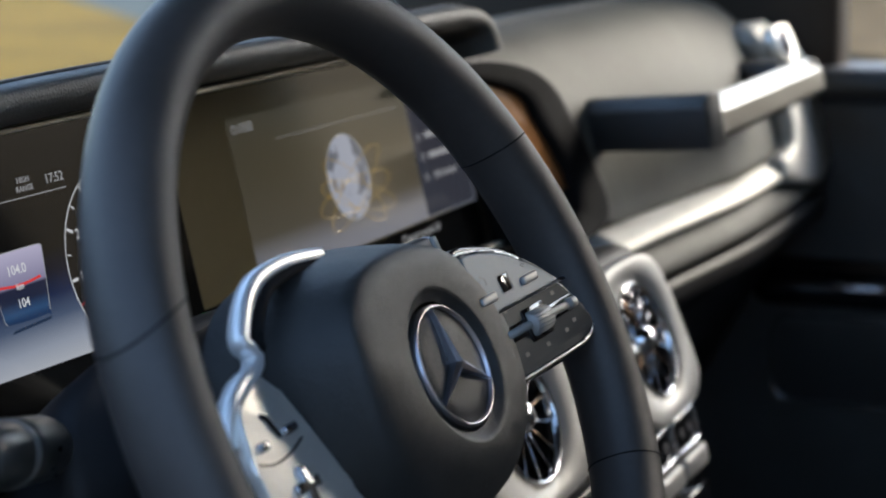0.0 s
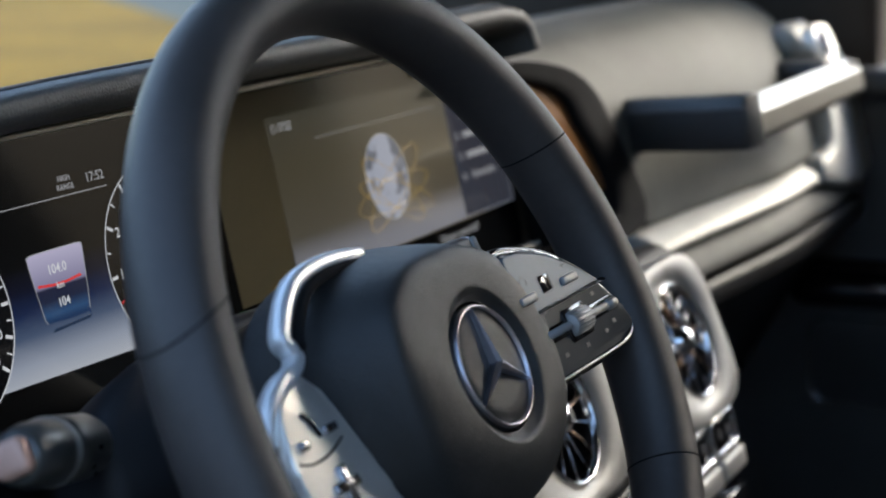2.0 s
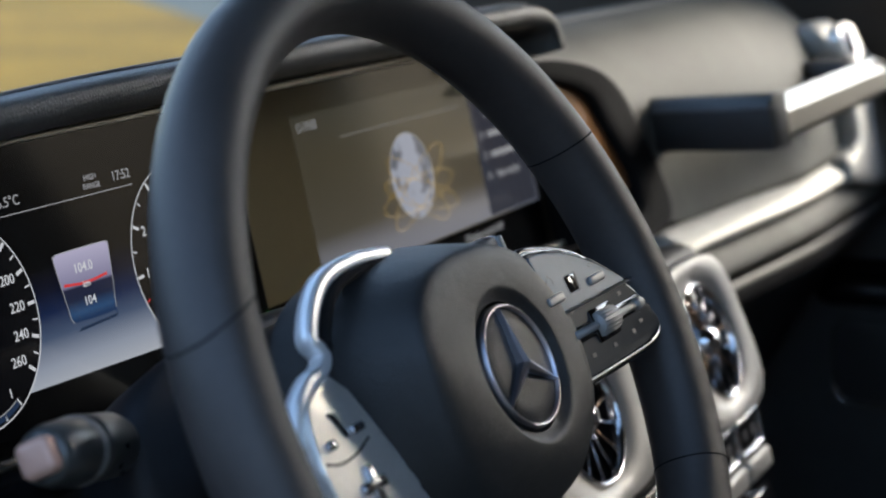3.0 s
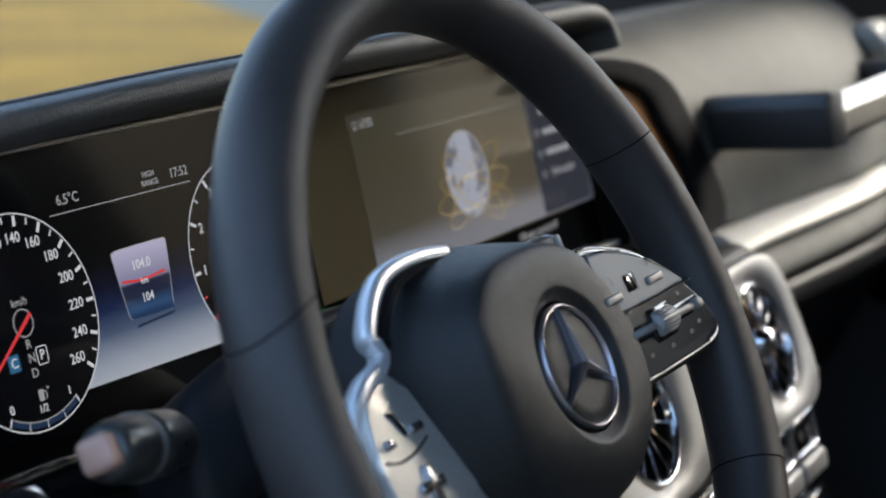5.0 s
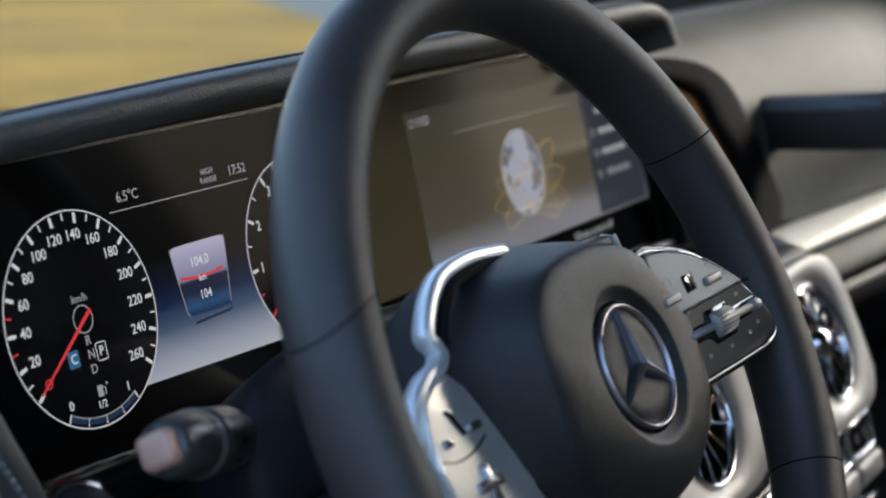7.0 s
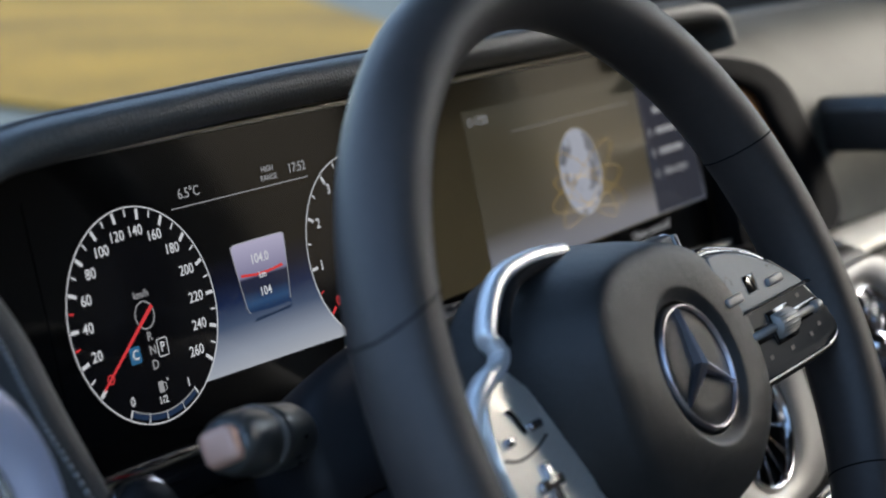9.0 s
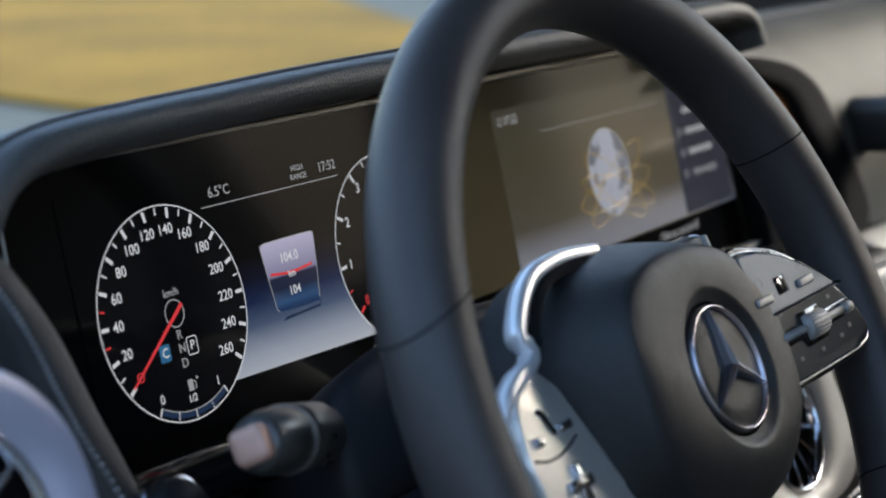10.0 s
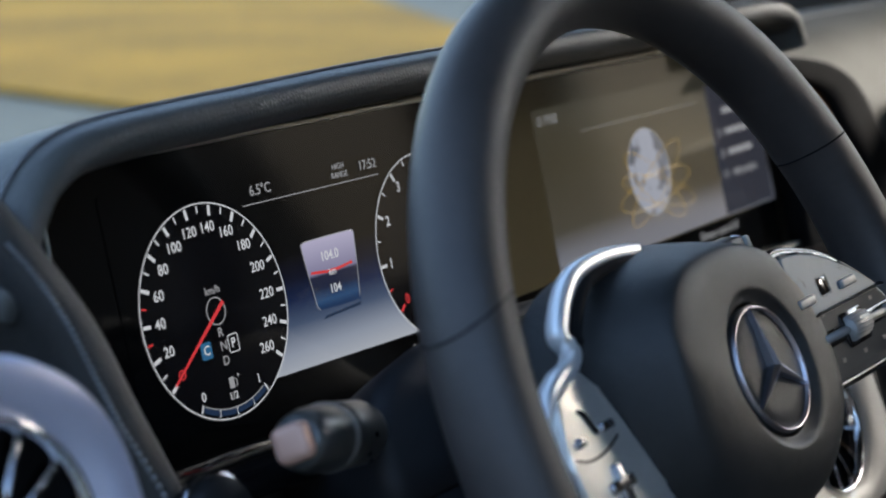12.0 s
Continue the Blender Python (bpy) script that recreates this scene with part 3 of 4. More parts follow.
part("globe", lathe([(0, 0.0004), (0.012, 0.00035), (0.024, 0.00025), (0.0285, 0.0001), (0.0285, 0)], 48, face(-0.0004) @ Matrix.Translation((0.4413, 0.003, 0))), globe_material(), cs, "grey lit globe", False)
part("globe_ring", flat_ring(0.0283, 0.0292, 0.0002, 0.4413, 0.003, -0.0005, 64), LIT_DIM, cs, smooth=False)
for tilt, a, b, dx, dz in ((6, 0.052, 0.010, 0.004, -0.012), (-14, 0.050, 0.009, 0.008, -0.014), (28, 0.048, 0.011, 0.006, -0.008), (-34, 0.042, 0.012, 0.004, -0.010)):
    m = face(-0.0011) @ Matrix.Translation((0.4413 + dx, 0.003 + dz, 0)) @ pose(0, 0, 0, 0, 0, tilt)
    part("orbit", tube([m @ Vector((a * math.cos(t * 0.1), b * math.sin(t * 0.1), 0)) for t in range(63)], 0.00022, 4, True, (0, 1, 0)), LIT_GOLD, cs, "gold orbit line")
text("17:52", 0.3270, 0.0512, 0.0075, LIT_DIM, cs, -0.0006)
part("clock_mark", flat_ring(0.0022, 0.0027, 0.0002, 0.3140, 0.0512, -0.0004, 24), LIT_DIM, cs, smooth=False)
part("header_line", slab([(0.36, 0.0400), (0.53, 0.0400), (0.53, 0.0403), (0.36, 0.0403)], 0.0002, face(-0.0005)), LIT_DIM, cs, smooth=False)
text("Climate control off", 0.528, -0.0520, 0.0080, LIT_DIM, display, -0.0004)
text("Information", 0.588, -0.0150, 0.0085, LIT_DIM, cs, -0.0007)
for z in (0.030, 0.015, 0.000):
    part("menu_bar", slab(rounded(0.566, z - 0.0022, 0.606, z + 0.0022, 0.001, 2), 0.0002, face(-0.0005)), LIT_DIM, cs, "row of unreadable print", False)
for z in (0.015, 0.0, -0.015):
    part("menu_mark", flat_ring(0.0020, 0.0027, 0.0002, 0.556, z, -0.0005, 20), LIT_DIM, cs, smooth=False)

# ---- hood and cheeks round the display ----
hood = thing("display_hood", "black leather hood rolled over the display", "dashboard hood")
H = smooth_line([(-0.1590, -0.018, 0.038), (-0.1545, -0.022, 0.046), (-0.148, -0.022, 0.0555), (-0.1365, -0.022, 0.0690), (-0.121, -0.022, 0.0782), (-0.097, -0.022, 0.0832), (-0.05, -0.022, 0.0857), (0.0, -0.022, 0.0872), (0.1, -0.022, 0.0900), (0.3, -0.022, 0.0920), (0.5, -0.022, 0.0925), (0.570, -0.022, 0.0920), (0.602, -0.022, 0.0845), (0.610, -0.022, 0.065)], 8)
part("roll", sweep(H, oval(0.0102, 0.034, 28, 2.9), up=(0, -1, 0)), HOOD_LEATHER, hood)
seam = [p + Vector((0, -0.020, 0)) for p in H]
out = []
for i, p in enumerate(seam):
    d = (seam[min(i + 1, len(seam) - 1)] - seam[max(i - 1, 0)]).normalized()
    out.append(p + d.cross(Vector((0, 1, 0))) * 0.0101)
part("seam", tube(out, 0.0009, 6, up=(0, -1, 0)), THREAD, hood, "pale stitched seam")
C = smooth_line([(-0.170, -0.028, 0.066), (-0.151, -0.030, 0.035), (-0.1375, -0.030, 0.010), (-0.1270, -0.030, -0.020), (-0.1125, -0.030, -0.0586), (-0.097, -0.030, -0.10), (-0.086, -0.030, -0.13)], 8)
part("cheek", sweep(C, oval(0.0135, 0.032, 18, 2.8), up=(0, -1, 0)), BLACK_LEATHER, hood)
S = smooth_line([(-0.168, -0.0610, 0.0535), (-0.1565, -0.0615, 0.036), (-0.1465, -0.0615, 0.0156), (-0.1395, -0.0615, -0.005), (-0.1320, -0.0615, -0.025), (-0.1190, -0.0615, -0.053), (-0.105, -0.0615, -0.09)], 8)
part("seam_groove", tube([p + Vector((0.0016, 0.0004, 0)) for p in S], 0.0009, 6, up=(0, -1, 0)), SOOT, hood, "dark seam beside the stitches")
for p, q in zip(S, S[1:]):
    part("stitch", tube([p + (q - p) * 0.12, p + (q - p) * 0.78], 0.0014, 5, up=(0, -1, 0)), THREAD, hood)


def even(line, n):
    """n points at equal steps along a line."""
    run = [0.0]
    for p, q in zip(line, line[1:]):
        run.append(run[-1] + (q - p).length)
    out, k = [], 0
    for i in range(n):
        d = run[-1] * i / (n - 1)
        while k < len(line) - 2 and run[k + 1] < d:
            k += 1
        out.append(line[k].lerp(line[k + 1], (d - run[k]) / max(1e-9, run[k + 1] - run[k])))
    return out


# flat black flange that closes the display on the passenger's side
OUT = even(smooth_line([(0.600, -0.03, 0.0600), (0.648, -0.03, 0.0575), (0.721, -0.03, 0.0435), (0.765, -0.03, 0.0212), (0.7915, -0.03, -0.0131), (0.816, -0.03, -0.0532), (0.8286, -0.03, -0.080), (0.8228, -0.03, -0.0965), (0.792, -0.03, -0.1043), (0.72, -0.03, -0.1060), (0.66, -0.03, -0.1060)], 10), 80)
INN = even(smooth_line([(0.560, -0.029, 0.0470), (0.631, -0.029, 0.0425), (0.700, -0.029, 0.0247), (0.7225, -0.029, -0.0018), (0.7453, -0.029, -0.0282), (0.7591, -0.029, -0.0493), (0.7632, -0.029, -0.0763), (0.7502, -0.029, -0.0835), (0.727, -0.029, -0.0850), (0.68, -0.029, -0.0850), (0.62, -0.029, -0.0850)], 10), 80)
bm = bmesh.new()
rings = []
for o, q in zip(OUT, INN):
    ring = [Vector((o.x, 0.03, o.z)), Vector((o.x, -0.024, o.z))]
    for f, y in ((0.02, -0.0285), (0.06, -0.0318), (0.14, -0.0330), (0.30, -0.0325), (0.65, -0.0310), (0.94, -0.0300), (1.0, -0.0270)):
        p = o.lerp(q, f)
        ring.append(Vector((p.x, y, p.z)))
    rings.append(ring + [Vector((q.x, 0.012, q.z))])
grid_faces(bm, rings, close_v=False)
part("cheek", bm, SOOT, hood, "dull black flange round the end of the display")
part("cheek_bead", tube([o + (o - q) * 0.10 + Vector((0, 0.012, 0)) for o, q in zip(OUT, INN)], 0.0022, 8, up=(0, -1, 0)), BLACK_LEATHER, hood, "piped edge")
part("seam", tube([o.lerp(q, 0.10) + Vector((0, -0.0020, 0)) for o, q in zip(OUT, INN)], 0.0006, 6, up=(0, -1, 0)), THREAD, hood, "pale stitched seam")
LIP = smooth_line([(-0.112, -0.050, -0.0570), (-0.060, -0.050, -0.0580), (0.0, -0.050, -0.0610), (0.08, -0.050, -0.0660)], 8)
part("lower_lip", sweep(LIP, [(-0.040, -0.014), (-0.040, 0.000), (-0.012, 0.0035), (-0.002, 0.0030), (0.004, 0.0), (0.007, -0.005), (0.0075, -0.012), (0.004, -0.016)]), GLOSS_BLACK, hood, "gloss black lower lip")
part("lip_edge", tube([p + Vector((0, -0.0035, 0.0028)) for p in LIP], 0.0009, 6), GRIP_METAL, hood, "thin dull silver edge")

# ---- steering wheel ----
WHEEL = CAR @ pose(0.0743, -0.2153, -0.060, 76.5, 0, 0) @ pose(0, 0, 0, 0, -2, 0)
wheel = thing("steering_wheel", "black leather steering wheel with silver spokes", "steering wheel", m=WHEEL)
RR = 0.172


def rim_point(a):
    return Vector((RR * math.cos(a), RR * math.sin(a) * (1.012 if math.sin(a) > 0 else 1.0), 0))


path = [rim_point(radians(2.5 * i)) for i in range(144)]
part("rim", sweep(path, oval(0.0168, 0.0185, 28, 2.1), closed=True, up=(0, 0, 1)), RIM_LEATHER, wheel, "smooth black leather")
SEAMS = ((26, -16), (160, 34), (212, -10), (326, 6))
for a, tilt in SEAMS:
    ring = []
    for x, y in oval(0.0167, 0.0184, 40, 2.1):
        t = radians(a) + x * math.tan(radians(tilt)) / RR
        ring.append(rim_point(t) * (1 + x / RR) + Vector((0, 0, y)))
    part("rim_seam", tube(ring, 0.0005, 6, True, rim_point(radians(a + 90)).normalized()), SOOT, wheel, "dark seam in the leather")


# hub pad: a soft dome
def hub_outline(t):
    c, s = math.cos(t), math.sin(t)
    p = 2.15 if c > 0 and s > 0 else 2.7
    x = (0.085 if c > 0 else 0.081) * math.copysign(abs(c) ** (2 / p), c)
    y = (0.063 if s > 0 else 0.088) * math.copysign(abs(s) ** (2 / p), s)
    if y < 0:
        x *= 1 - 0.28 * (y / 0.088) ** 2
    return x, y


bm = bmesh.new()
rings = []
for f, z in ((1.0, -0.050), (1.0, -0.036), (0.98, -0.0255), (0.925, -0.0125), (0.855, 0.0010), (0.800, 0.0100), (0.778, 0.0128), (0.750, 0.0145), (0.68, 0.0156), (0.62, 0.0160)):
    ring = []
    for i in range(64):
        x, y = hub_outline(2 * math.pi * i / 64)
        x, y = x * f, y * f - 0.004 * (1 - f)
        fall = 0.016 * (max(0.0, -y - 0.030) / 0.055) ** 1.6 + 0.014 * (max(0.0, -0.62 * x - 0.78 * y - 0.026) / 0.05) ** 1.5
        ring.append(Vector((x, y, max(z - fall, -0.03) if z > -0.03 else z)))
    rings.append(ring)
for r, z in ((0.0365, 0.0163), (0.0352, 0.0160), (0.0338, 0.0150), (0.0315, 0.0128), (0.0300, 0.0122)):
    rings.append([Vector((r * math.cos(2 * math.pi * i / 64) + 0.0045, r * math.sin(2 * math.pi * i / 64) - 0.0078, z)) for i in range(64)])
grid_faces(bm, rings)
part("hub_pad", bm, PAD_SKIN, wheel, "soft black airbag cover")
EM = Matrix.Translation((0.0045, -0.0078, 0.0125))
emblem = part("emblem", lathe([(0, 0.0010), (0.018, 0.0012), (0.0285, 0.0006), (0.0285, -0.002)], 48, EM), PAD_SKIN, wheel, "round emblem with a three-pointed star")
part("emblem_ring", lathe([(0.0262, 0.0005), (0.0266, 0.0022), (0.0271, 0.0028), (0.0277, 0.0022), (0.0281, 0.0005)], 64, EM), EMBLEM_SILVER, emblem, "chrome ring")
bm = bmesh.new()
tip = bm.verts.new((0, 0, 0.0064))
outer, foot = [], []
for i in range(6):
    a = radians(90 + 60 * i)
    r = 0.0266 if i % 2 == 0 else 0.0026
    outer.append(bm.verts.new((r * math.cos(a), r * math.sin(a), 0.0030 if i % 2 == 0 else 0.0048)))
    foot.append(bm.verts.new((r * 1.04 * math.cos(a), r * 1.04 * math.sin(a), 0.0004)))
for i in range(6):
    j = (i + 1) % 6
    bm.faces.new((tip, outer[i], outer[j]))
    bm.faces.new((outer[i], foot[i], foot[j], outer[j]))
bmesh.ops.transform(bm, matrix=EM, verts=bm.verts)
part("star", bm, EMBLEM_SILVER, emblem, "chrome three-pointed star", False)

# spokes: silver plates with keys
right = soft([(0.066, 0.0330), (0.082, 0.0322), (0.112, 0.0252), (0.133, 0.0150), (0.154, 0.0), (0.1675, -0.0150), (0.1715, -0.0250), (0.163, -0.0305), (0.137, -0.0315), (0.080, -0.031), (0.066, -0.030)], 6)
sp = part("spoke", slab(right, 0.022, Matrix.Translation((0, 0, -0.018)), 0.003), GLOSS_GREY, wheel, "dark gloss spoke with keys")
sp.location = (-0.020, 0.0015, 0.010)
part("spoke_edge", tube([Vector((x * 1.004, y * 1.015, 0.0016)) for x, y in right], 0.0007, 6, True), POLISHED, sp, "bright edge")
part("key_plate", slab(soft([(0.067, 0.0312), (0.084, 0.0302), (0.110, 0.0232), (0.130, 0.0135), (0.150, 0.0020), (0.149, 0.0014), (0.068, 0.0014), (0.067, 0.0020)], 4), 0.0016, Matrix.Translation((0, 0, 0.0038)), 0.0008), BUTTON_GREY, sp, "blue-grey key plate")
part("spoke_bezel", tube([Vector((x * 1.012, y * 1.05, -0.0010)) for x, y in right], 0.0022, 8, True), GLOSS_BLACK, sp, "gloss black bezel")
for x, y in ((0.0738, 0.0088), (0.1203, 0.0090)):
    part("key", block(x - 0.0080, y - 0.0021, 0.004, x + 0.0080, y + 0.0021, 0.0074, 0.0010), SATIN, sp, "small silver key")
part("touch_key", block(0.0908, 0.0075, 0.004, 0.1025, 0.0170, 0.0058, 0.0016), GLOSS_BLACK, sp, "black touch key")
ax = [(0.079, -0.0105, 0.0046), (0.155, -0.0118, 0.0046)]
part("bar", tube(ax, 0.0020, 10), SATIN, sp, "silver bar")
part("bar_end", tube([(0.148, -0.0117, 0.0048), (0.156, -0.0118, 0.0048)], 0.0030, 12), SATIN, sp, "silver bar end")
part("slot", slab(rounded(0.070, -0.0150, 0.158, -0.0072, 0.003), 0.0010, Matrix.Translation((0, 0, 0.0036)), 0.0004, 1), GLOSS_BLACK, sp, "black slot")
part("roller_well", slab(rounded(0.1005, -0.0195, 0.1255, -0.0030, 0.002), 0.0012, Matrix.Translation((0, 0, 0.0037)), 0.0004, 1), GLOSS_BLACK, sp, "black well round the roller")
for pts in ([(0.0735, 0.0150), (0.0735, 0.0178), (0.0765, 0.0200), (0.0795, 0.0178), (0.0795, 0.0150)], [(0.1205, 0.0150), (0.1185, 0.0163), (0.1205, 0.0176), (0.1205, 0.0163), (0.1255, 0.0163), (0.1255, 0.0148)]):
    part("symbol", tube([(x, y, 0.0053) for x, y in pts], 0.00025, 4), WHITE_INK, sp, "pale symbol")
RO = Matrix.Translation((0.113, -0.0111, 0.0040)) @ pose(0, 0, 0, 0, 90, 0)
part("roller", lathe([(0, -0.0098), (0.0054, -0.0098), (0.0060, -0.0090), (0.0060, 0.0090), (0.0054, 0.0098), (0, 0.0098)], 24, RO), SATIN, sp, "ribbed silver roller")
for i in range(20):
    t = radians(18 * i)
    p, q = (RO @ Vector((0.0060 * math.cos(t), 0.0060 * math.sin(t), h)) for h in (-0.0090, 0.0090))
    part("rib", tube([p, q], 0.0004, 4, up=(0, 1, 0)), SATIN, sp)
for x, y in ((0.0850, 0.0005), (0.108, 0.0015), (0.090, -0.0225), (0.114, -0.0235), (0.138, -0.0225), (0.140, -0.0030), (0.150, -0.0200)):
    part("print", slab(rounded(x - 0.0020, y - 0.0010, x + 0.0020, y + 0.0010, 0.0006, 2), 0.0002, Matrix.Translation((0, 0, 0.0051 if y > 0 else 0.0041))), WHITE_INK, sp, smooth=False)
base = soft([(-0.062, -0.012), (-0.074, 0.0080), (-0.086, 0.0200), (-0.104, 0.0175), (-0.1120, 0.0100), (-0.1165, 0.001), (-0.117, -0.018), (-0.114, -0.036), (-0.105, -0.055), (-0.085, -0.066), (-0.060, -0.060)], 6)
part("spoke_base", slab(base, 0.018, Matrix.Translation((0, 0, -0.040)), 0.002), PAD_SKIN, wheel, "black base of the silver spoke")
left = soft([(-0.0890, 0.0235), (-0.0960, 0.0225), (-0.1085, 0.0190), (-0.1140, 0.0135), (-0.1180, 0.0010), (-0.1190, -0.0180), (-0.116, -0.036), (-0.106, -0.055), (-0.085, -0.064), (-0.058, -0.052), (-0.0640, -0.0353), (-0.0755, -0.0027), (-0.0835, 0.0176)], 6)
TILT = Matrix.Translation((-0.095, -0.015, -0.012)) @ pose(0, 0, 0, -2, 0, 0) @ Matrix.Translation((0.095, 0.015, 0.012))
sl = part("spoke", slab(left, 0.012, TILT @ Matrix.Translation((0, 0, -0.024)), 0.0016), PALE_SATIN, wheel, "satin silver spoke with keys")
part("key_slot", tube([TILT @ Vector(p) for p in smooth_line([(-0.1030, 0.0100, -0.0116), (-0.1005, 0.0085, -0.0116), (-0.0985, 0.0040, -0.0116), (-0.0965, -0.0005, -0.0116)], 5)], 0.0011, 8), GLOSS_BLACK, sl, "dark curved slot")
for x, y, w, h in ((-0.0890, 0.0005, 0.0045, 0.0018), (-0.095, -0.0225, 0.0085, 0.0024), (-0.0945, -0.0225, 0.0028, 0.0085), (-0.1095, -0.0010, 0.0030, 0.0020)):
    part("key", block(x - w, y - h, -0.0130, x + w, y + h, -0.0100, 0.0010, TILT), DARK_CHROME, sl, "dark silver key")
part("key_joint", tube([TILT @ Vector(p) for p in smooth_line([(-0.1165, -0.0065, -0.0118), (-0.1080, -0.0090, -0.0118), (-0.0960, -0.0085, -0.0118), (-0.0840, -0.0050, -0.0118)], 4)], 0.0006, 6), GLOSS_BLACK, sl, "dark joint")
edge = smooth_line([(-0.004, 0.0600, -0.022), (-0.016, 0.0615, -0.021), (-0.038, 0.0628, -0.020), (-0.058, 0.0605, -0.020), (-0.071, 0.0540, -0.020), (-0.081, 0.0450, -0.020), (-0.085, 0.0390, -0.020), (-0.0825, 0.0350, -0.020), (-0.0815, 0.0310, -0.020), (-0.088, 0.0268, -0.019), (-0.100, 0.0245, -0.018), (-0.110, 0.0195, -0.018), (-0.1160, 0.0125, -0.0195), (-0.1190, 0.0040, -0.022)], 6)
part("trim_groove", tube([Vector((p.x * 0.935 + 0.001, p.y * 0.935 - 0.001, -0.0165)) for p in edge[6:40]], 0.0026, 8), SOOT, wheel, "dark groove beside the trim")
part("chrome_trim", sweep(edge, oval(0.0034, 0.0046, 20, 3.6), up=(0, 0, 1)), POLISHED, wheel, "bright chrome trim beside the hub")
low = soft([(-0.028, -0.06), (0.028, -0.06), (0.024, -0.12), (0.030, -0.160), (-0.030, -0.160), (-0.024, -0.12)], 5)
part("spoke", slab(low, 0.020, Matrix.Translation((0, 0, -0.036)), 0.003), SATIN, wheel, "satin silver lower spoke")
paddle = part("shift_paddle", block(0.080, 0.030, -0.052, 0.1260, 0.0500, -0.038, 0.003), BLACK_PLASTIC, wheel, "black shift paddle")
part("paddle_edge", block(0.1250, 0.0330, -0.050, 0.1300, 0.0485, -0.0372, 0.0012), SATIN, paddle, "silver edge")
part("hub_back", lathe([(0, -0.05), (0.056, -0.05), (0.052, -0.112), (0, -0.114)], 40), BLACK_PLASTIC, wheel, "black back of the hub")

# ---- steering column ----
column = thing("column_cover", "black plastic two-part steering column cover", "column cover", m=WHEEL)
for nm, half in (("upper_cover", 1), ("lower_cover", -1)):
    bm = bmesh.new()
    rings = []
    for z, s in ((-0.108, 0.92), (-0.111, 0.97), (-0.117, 1.0), (-0.14, 0.93), (-0.18, 0.78), (-0.21, 0.68)):
        ring = [(x, y) for x, y in oval(0.109, 0.064, 48, 3.2) if y * half >= -1e-6]
        rings.append([Vector((x * s, y * s - 0.004 + 0.0006 * half, z)) for x, y in sorted(ring, key=lambda q: q[0])])
    grid_faces(bm, rings, caps=True)
    part(nm, bm, COLUMN_PLASTIC, column)


def stalk(name, label, a, b, r, tipmat):
    ob = thing(name, label, "stalk")
    a, b = Vector(a), Vector(b)
    m = Matrix.Translation(a) @ (b - a).to_track_quat("Z", "Y").to_matrix().to_4x4()
    L = (b - a).length
    part("lever", lathe([(0, -0.02), (r * 0.50, -0.02), (r * 0.55, L * 0.14), (r * 0.90, L * 0.22), (r * 1.0, L * 0.28), (r * 1.03, L * 0.50), (r * 1.0, L * 0.56), (r * 0.94, L * 0.565), (r * 0.94, L * 0.585), (0, L * 0.585)], 40, m), STALK_SKIN, ob)
    part("collar", lathe([(r * 0.92, L * 0.575), (r * 1.02, L * 0.58), (r * 1.05, L * 0.60), (r * 1.05, L * 0.615), (r * 1.0, L * 0.63)], 40, m), SATIN, ob, "grey edge")
    part("tip", lathe([(r * 0.98, L * 0.62), (r * 1.0, L * 0.66), (r * 0.95, L * 0.78), (r * 0.84, L * 0.86), (r * 0.70, L * 0.90), (0, L * 0.90)], 40, m), STALK_SKIN, ob, "tapered turning end")
    part("base_collar", lathe([(r * 0.5, -L * 0.10), (r * 0.95, -L * 0.09), (r * 1.0, -L * 0.02), (r * 0.5, L * 0.02)], 30, m), DARK_CHROME, ob, "dark collar")
    part("end_cap", slab(rounded(-r * 0.55, -r * 0.55, r * 0.55, r * 0.55, r * 0.28), 0.011, m @ pose(0, 0, 0, 0, 0, 12) @ Matrix.Translation((0, 0, L * 0.87)), 0.0035, 4), tipmat, ob, "rose silver end cap")
    for a0, h in ((-42, 0.42), (-8, 0.40), (-60, 0.33)):
        part("mark", slab(rounded(-0.0016, -0.0010, 0.0016, 0.0010, 0.0005, 2), 0.0004, m @ pose(0, 0, 0, 0, 0, a0) @ Matrix.Translation((r * 1.01, 0, L * h)) @ pose(0, 0, 0, 0, 90, 0)), GLOSS_BLACK, ob, "dark printed mark", False)
    part("dimple", lathe([(0, 0.0006), (0.0026, 0.0008), (0.0032, 0.0002), (0.0032, -0.001)], 20, m @ pose(0, 0, 0, 0, 0, 200) @ Matrix.Translation((r * 0.98, 0, L * 0.72)) @ pose(0, 0, 0, 0, 90, 0)), DARK_CHROME, ob, "round grey mark")
    return ob


stalk("indicator_stalk", "black indicator stalk with a silver end cap", (-0.012, -0.088, -0.058), (-0.113, -0.123, -0.0395), 0.0135, ROSE_SATIN)
stalk("gear_stalk", "black gear stalk behind the steering wheel", (0.17, -0.125, -0.050), (0.255, -0.145, -0.030), 0.010, DARK_CHROME)


knob = thing("light_switch", "black rotary light switch with a grey ring", "switch")
KM = Matrix.Translation((-0.104, -0.075, -0.0680)) @ pose(0, 0, 0, 78, 0, 0)
part("dial", lathe([(0.0155, -0.02), (0.0155, 0.004), (0.0140, 0.006), (0.0, 0.0065)], 36, KM), BLACK_PLASTIC, knob)
part("ring", lathe([(0.0155, 0.0), (0.0185, 0.0005), (0.0190, -0.004), (0.0155, -0.006)], 36, KM), DARK_CHROME, knob, "dark grey ring")


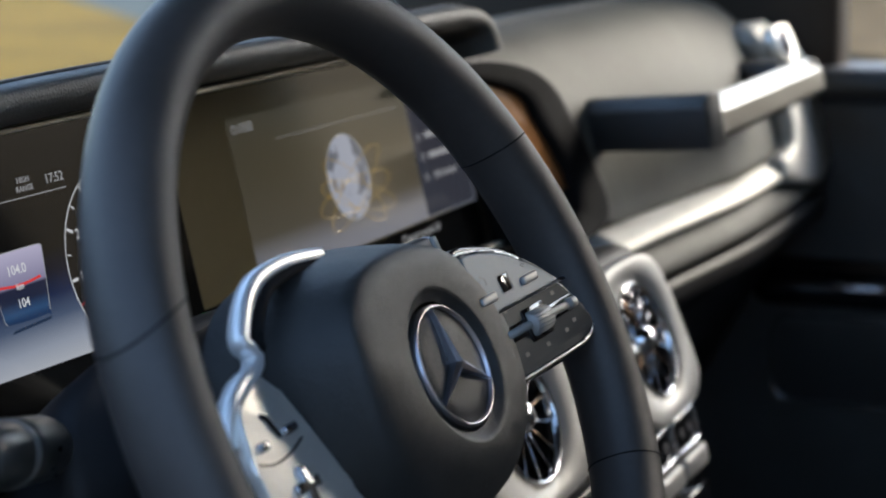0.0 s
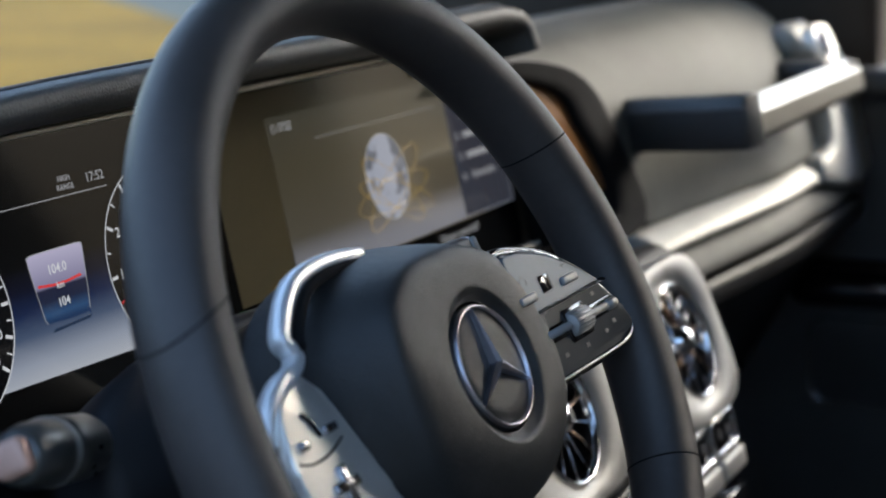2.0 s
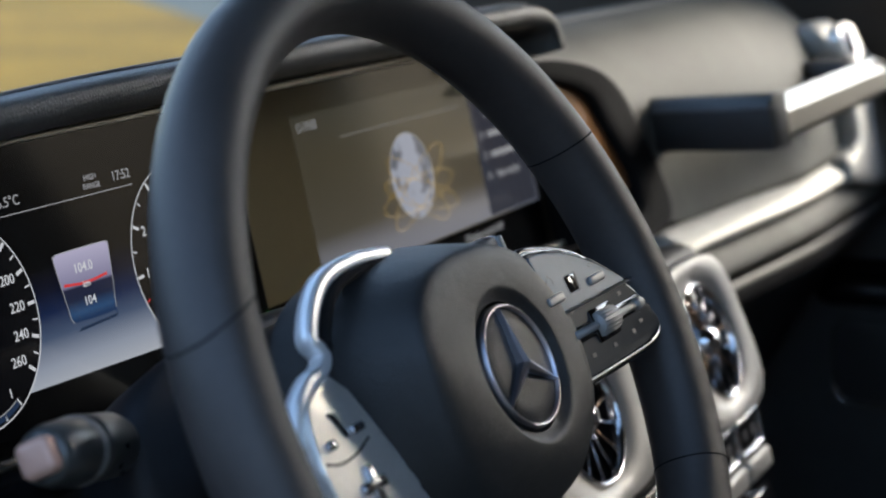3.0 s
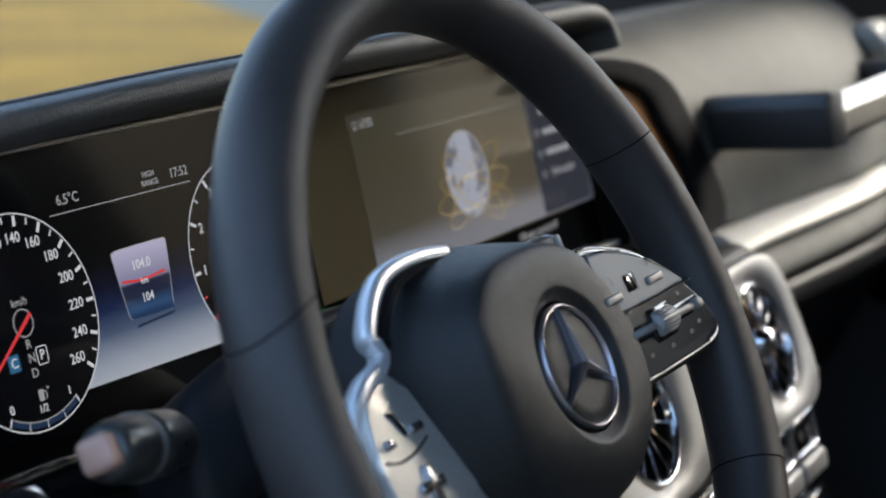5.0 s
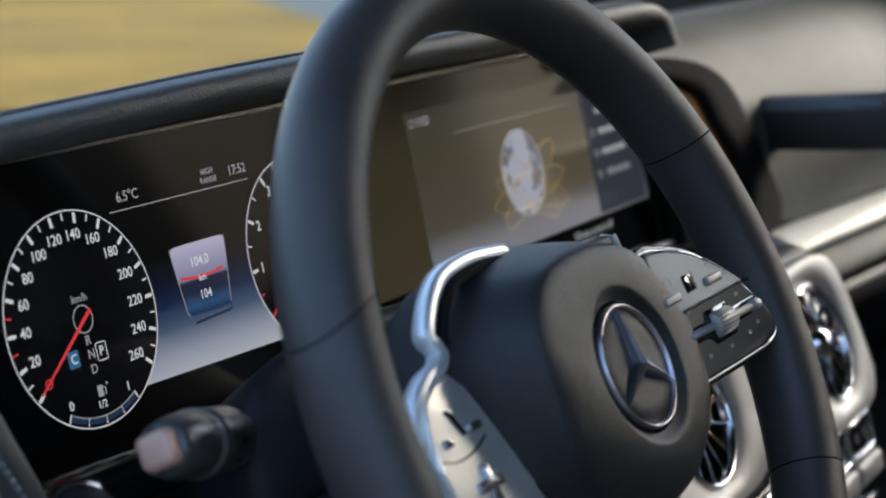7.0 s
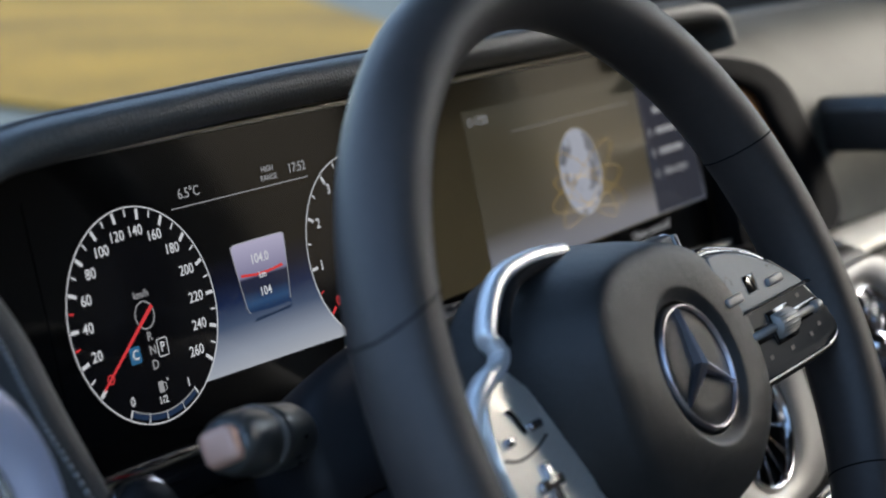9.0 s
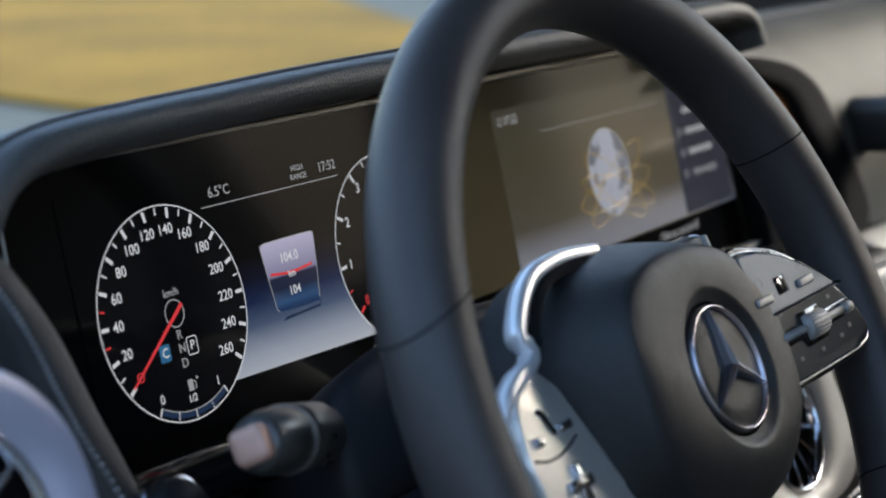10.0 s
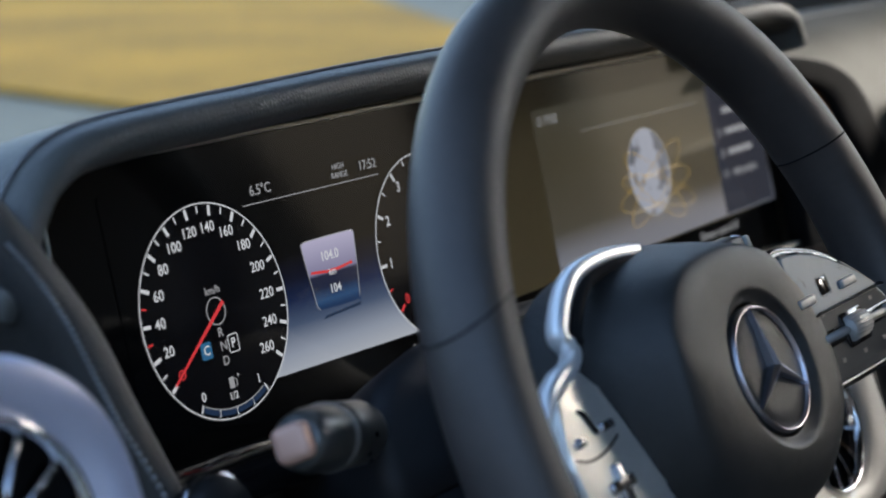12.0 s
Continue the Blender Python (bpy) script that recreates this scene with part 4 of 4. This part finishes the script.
# ---- air vents ----
def air_vent(label, cx, y, cz, outline, mat, R=0.040, yaw=0.0, group="air vents", lean=-10, deep=0.060):
    ob = thing("air_vent", label, "air vent", group, m=CAR @ Matrix.Translation((cx, y, cz)) @ pose(0, 0, 0, 0, 0, yaw) @ pose(0, 0, 0, lean, 0, 0))
    bm = bmesh.new()
    n = len(outline)
    circ = [(1.07 * R * math.cos(math.atan2(b, a)), 1.07 * R * math.sin(math.atan2(b, a))) for a, b in outline]
    rings = [[Vector((a * s, d, b * s)) for a, b in outline] for s, d in ((1.0, deep), (1.02, deep * 0.33), (1.015, deep * 0.13), (0.98, 0.0015), (0.95, 0.0))]
    rings += [[Vector((a, d, b)) for a, b in circ] for d in (0.004, 0.009)]
    grid_faces(bm, rings)
    part("frame", bm, mat, ob, "satin surround")
    F = face(0.0)
    part("ring", lathe([(R * 1.08, -0.010), (R * 1.07, -0.0035), (R * 1.045, -0.0015), (R * 1.01, -0.0022), (R * 0.985, -0.006), (R * 0.98, -0.009)], 56, F), CHROME, ob, "chrome ring")
    part("well", lathe([(R, -0.006), (R * 0.97, -0.045), (0, -0.045)], 40, F), SOOT, ob, "dark air duct")
    for i in range(14):
        a = 360 / 14 * i + 8
        bl = slab([(R * 0.24, -0.0006), (R * 0.97, -0.0010), (R * 0.97, 0.0010), (R * 0.24, 0.0006)], 0.005, F @ Matrix.Translation((0, 0, -0.010)) @ pose(0, 0, 0, 0, 0, a) @ pose(0, 0, 0, 22, 0, 0), 0.0006, 1)
        # every fourth blade has a brown reflection put into its colour
        part("blade", bl, DARK_CHROME if i % 4 else BROWN_GLINT, ob, "metal blade")
    part("knob", lathe([(0, 0.002), (R * 0.16, 0.0015), (R * 0.22, -0.002), (R * 0.26, -0.003), (R * 0.27, -0.020)], 32, F), CHROME, ob, "chrome knob")
    return ob


def superellipse(w, h, p, n=64):
    return oval(w, h, n, p)


air_vent("round chrome air vent in a silver surround", 0.583, -0.135, -0.160, superellipse(0.073, 0.060, 4.0), SATIN)
air_vent("round chrome air vent in a silver surround", 0.350, -0.135, -0.152, superellipse(0.082, 0.058, 4.0), SATIN)
air_vent("round air vent in a violet-grey pod beside the wheel", -0.257, -0.130, -0.036, [(x - 0.005, z - 0.010) for x, z in superellipse(0.069, 0.071, 2.4)], VIOLET_GREY, 0.040, 0, lean=0)
air_vent("round chrome air vent at the far end of the dash", 1.262, -0.0985, 0.006, superellipse(0.034, 0.021, 3.0), PALE_SATIN, 0.017, lean=-10, deep=0.014)

# ---- centre console ----
console = thing("centre_console", "black centre console below the displays", "console", kind="structure")
part("body", block(0.29, -0.115, -0.60, 0.645, 0.10, -0.095, 0.012), BLACK_PLASTIC, console)
part("tunnel", block(0.33, -0.90, -0.75, 0.60, -0.10, -0.42, 0.03), BLACK_LEATHER, console, "black leather tunnel")
panel = thing("switch_panel", "black switch panel with silver keys below the vents", "switch panel")
part("plate", block(0.40, -0.130, -0.300, 0.640, -0.112, -0.222, 0.004), GLOSS_BLACK, panel)
for i in range(4):
    x = 0.410 + 0.057 * i
    k = part("switch", block(x, -0.137, -0.247, x + 0.052, -0.128, -0.224, 0.002), GLOSS_BLACK, panel, "black switch with pale symbols")
    part("switch_edge", tube([Vector((a, -0.137, b)) for a, b in rounded(x, -0.248, x + 0.052, -0.223, 0.004)], 0.0012, 6, True, (0, 1, 0)), CHROME, k, "chrome edge")
    for q in (0.016, 0.034):
        part("print", slab(rounded(x + q - 0.004, -0.239, x + q + 0.004, -0.232, 0.001, 2), 0.0003, face(-0.1371)), WHITE_INK, k, smooth=False)
    part("key", block(x, -0.142, -0.268, x + 0.052, -0.126, -0.252, 0.003), SATIN, panel, "silver rocker key")
    part("key", block(x, -0.138, -0.296, x + 0.052, -0.126, -0.280, 0.003), GLOSS_BLACK, panel, "black rocker key")

# ---- grab handle ----
grab = thing("grab_handle", "black leather grab handle with a silver bar", "handle")


def arm(path, w, h, nm):
    """A leather arm with a sloping upper edge."""
    section = [(-w, -h), (-w, h - 0.009), (-w + 0.006, h - 0.001), (-w + 0.010, h), (w, h), (w, -h)]
    bm = sweep(path, section)
    bmesh.ops.bevel(bm, geom=[e for e in bm.edges], offset=0.0016, segments=2, affect="EDGES", profile=0.5)
    return part("post", bm, BLACK_LEATHER, grab, nm)


ARM = [Vector((0.7800, -0.152, -0.0285)), Vector((0.7960, -0.112, -0.0250)), Vector((0.8130, -0.072, -0.0205)), Vector((0.8300, -0.032, -0.0165)), Vector((0.848, 0.010, -0.012))]
arm(ARM, 0.0120, 0.0220, "black leather end with stitching")
part("stitching", tube([p + Vector((-0.0122, 0.002, 0.0120)) for p in ARM], 0.0006, 5), THREAD, grab, "pale stitching")
arm([Vector((1.150, -0.144, -0.0300)), Vector((1.168, -0.10, -0.0230)), Vector((1.186, -0.055, -0.0160))], 0.014, 0.0160, "black leather end")
section = [(-0.012, 0.010), (-0.007, 0.0185), (0.000, 0.0195), (0.0125, 0.0060), (0.0125, -0.013), (0.007, -0.0180), (-0.008, -0.0185), (-0.012, -0.012)]
bm = sweep([(0.7875, -0.1385, -0.0300), (0.83, -0.1385, -0.0300), (1.10, -0.1385, -0.0300), (1.172, -0.1385, -0.0300)], section)
bmesh.ops.bevel(bm, geom=bm.edges[:], offset=0.0012, segments=2, affect="EDGES", profile=0.5)
part("grip", bm, GRIP_METAL, grab, "brushed silver bar", False)
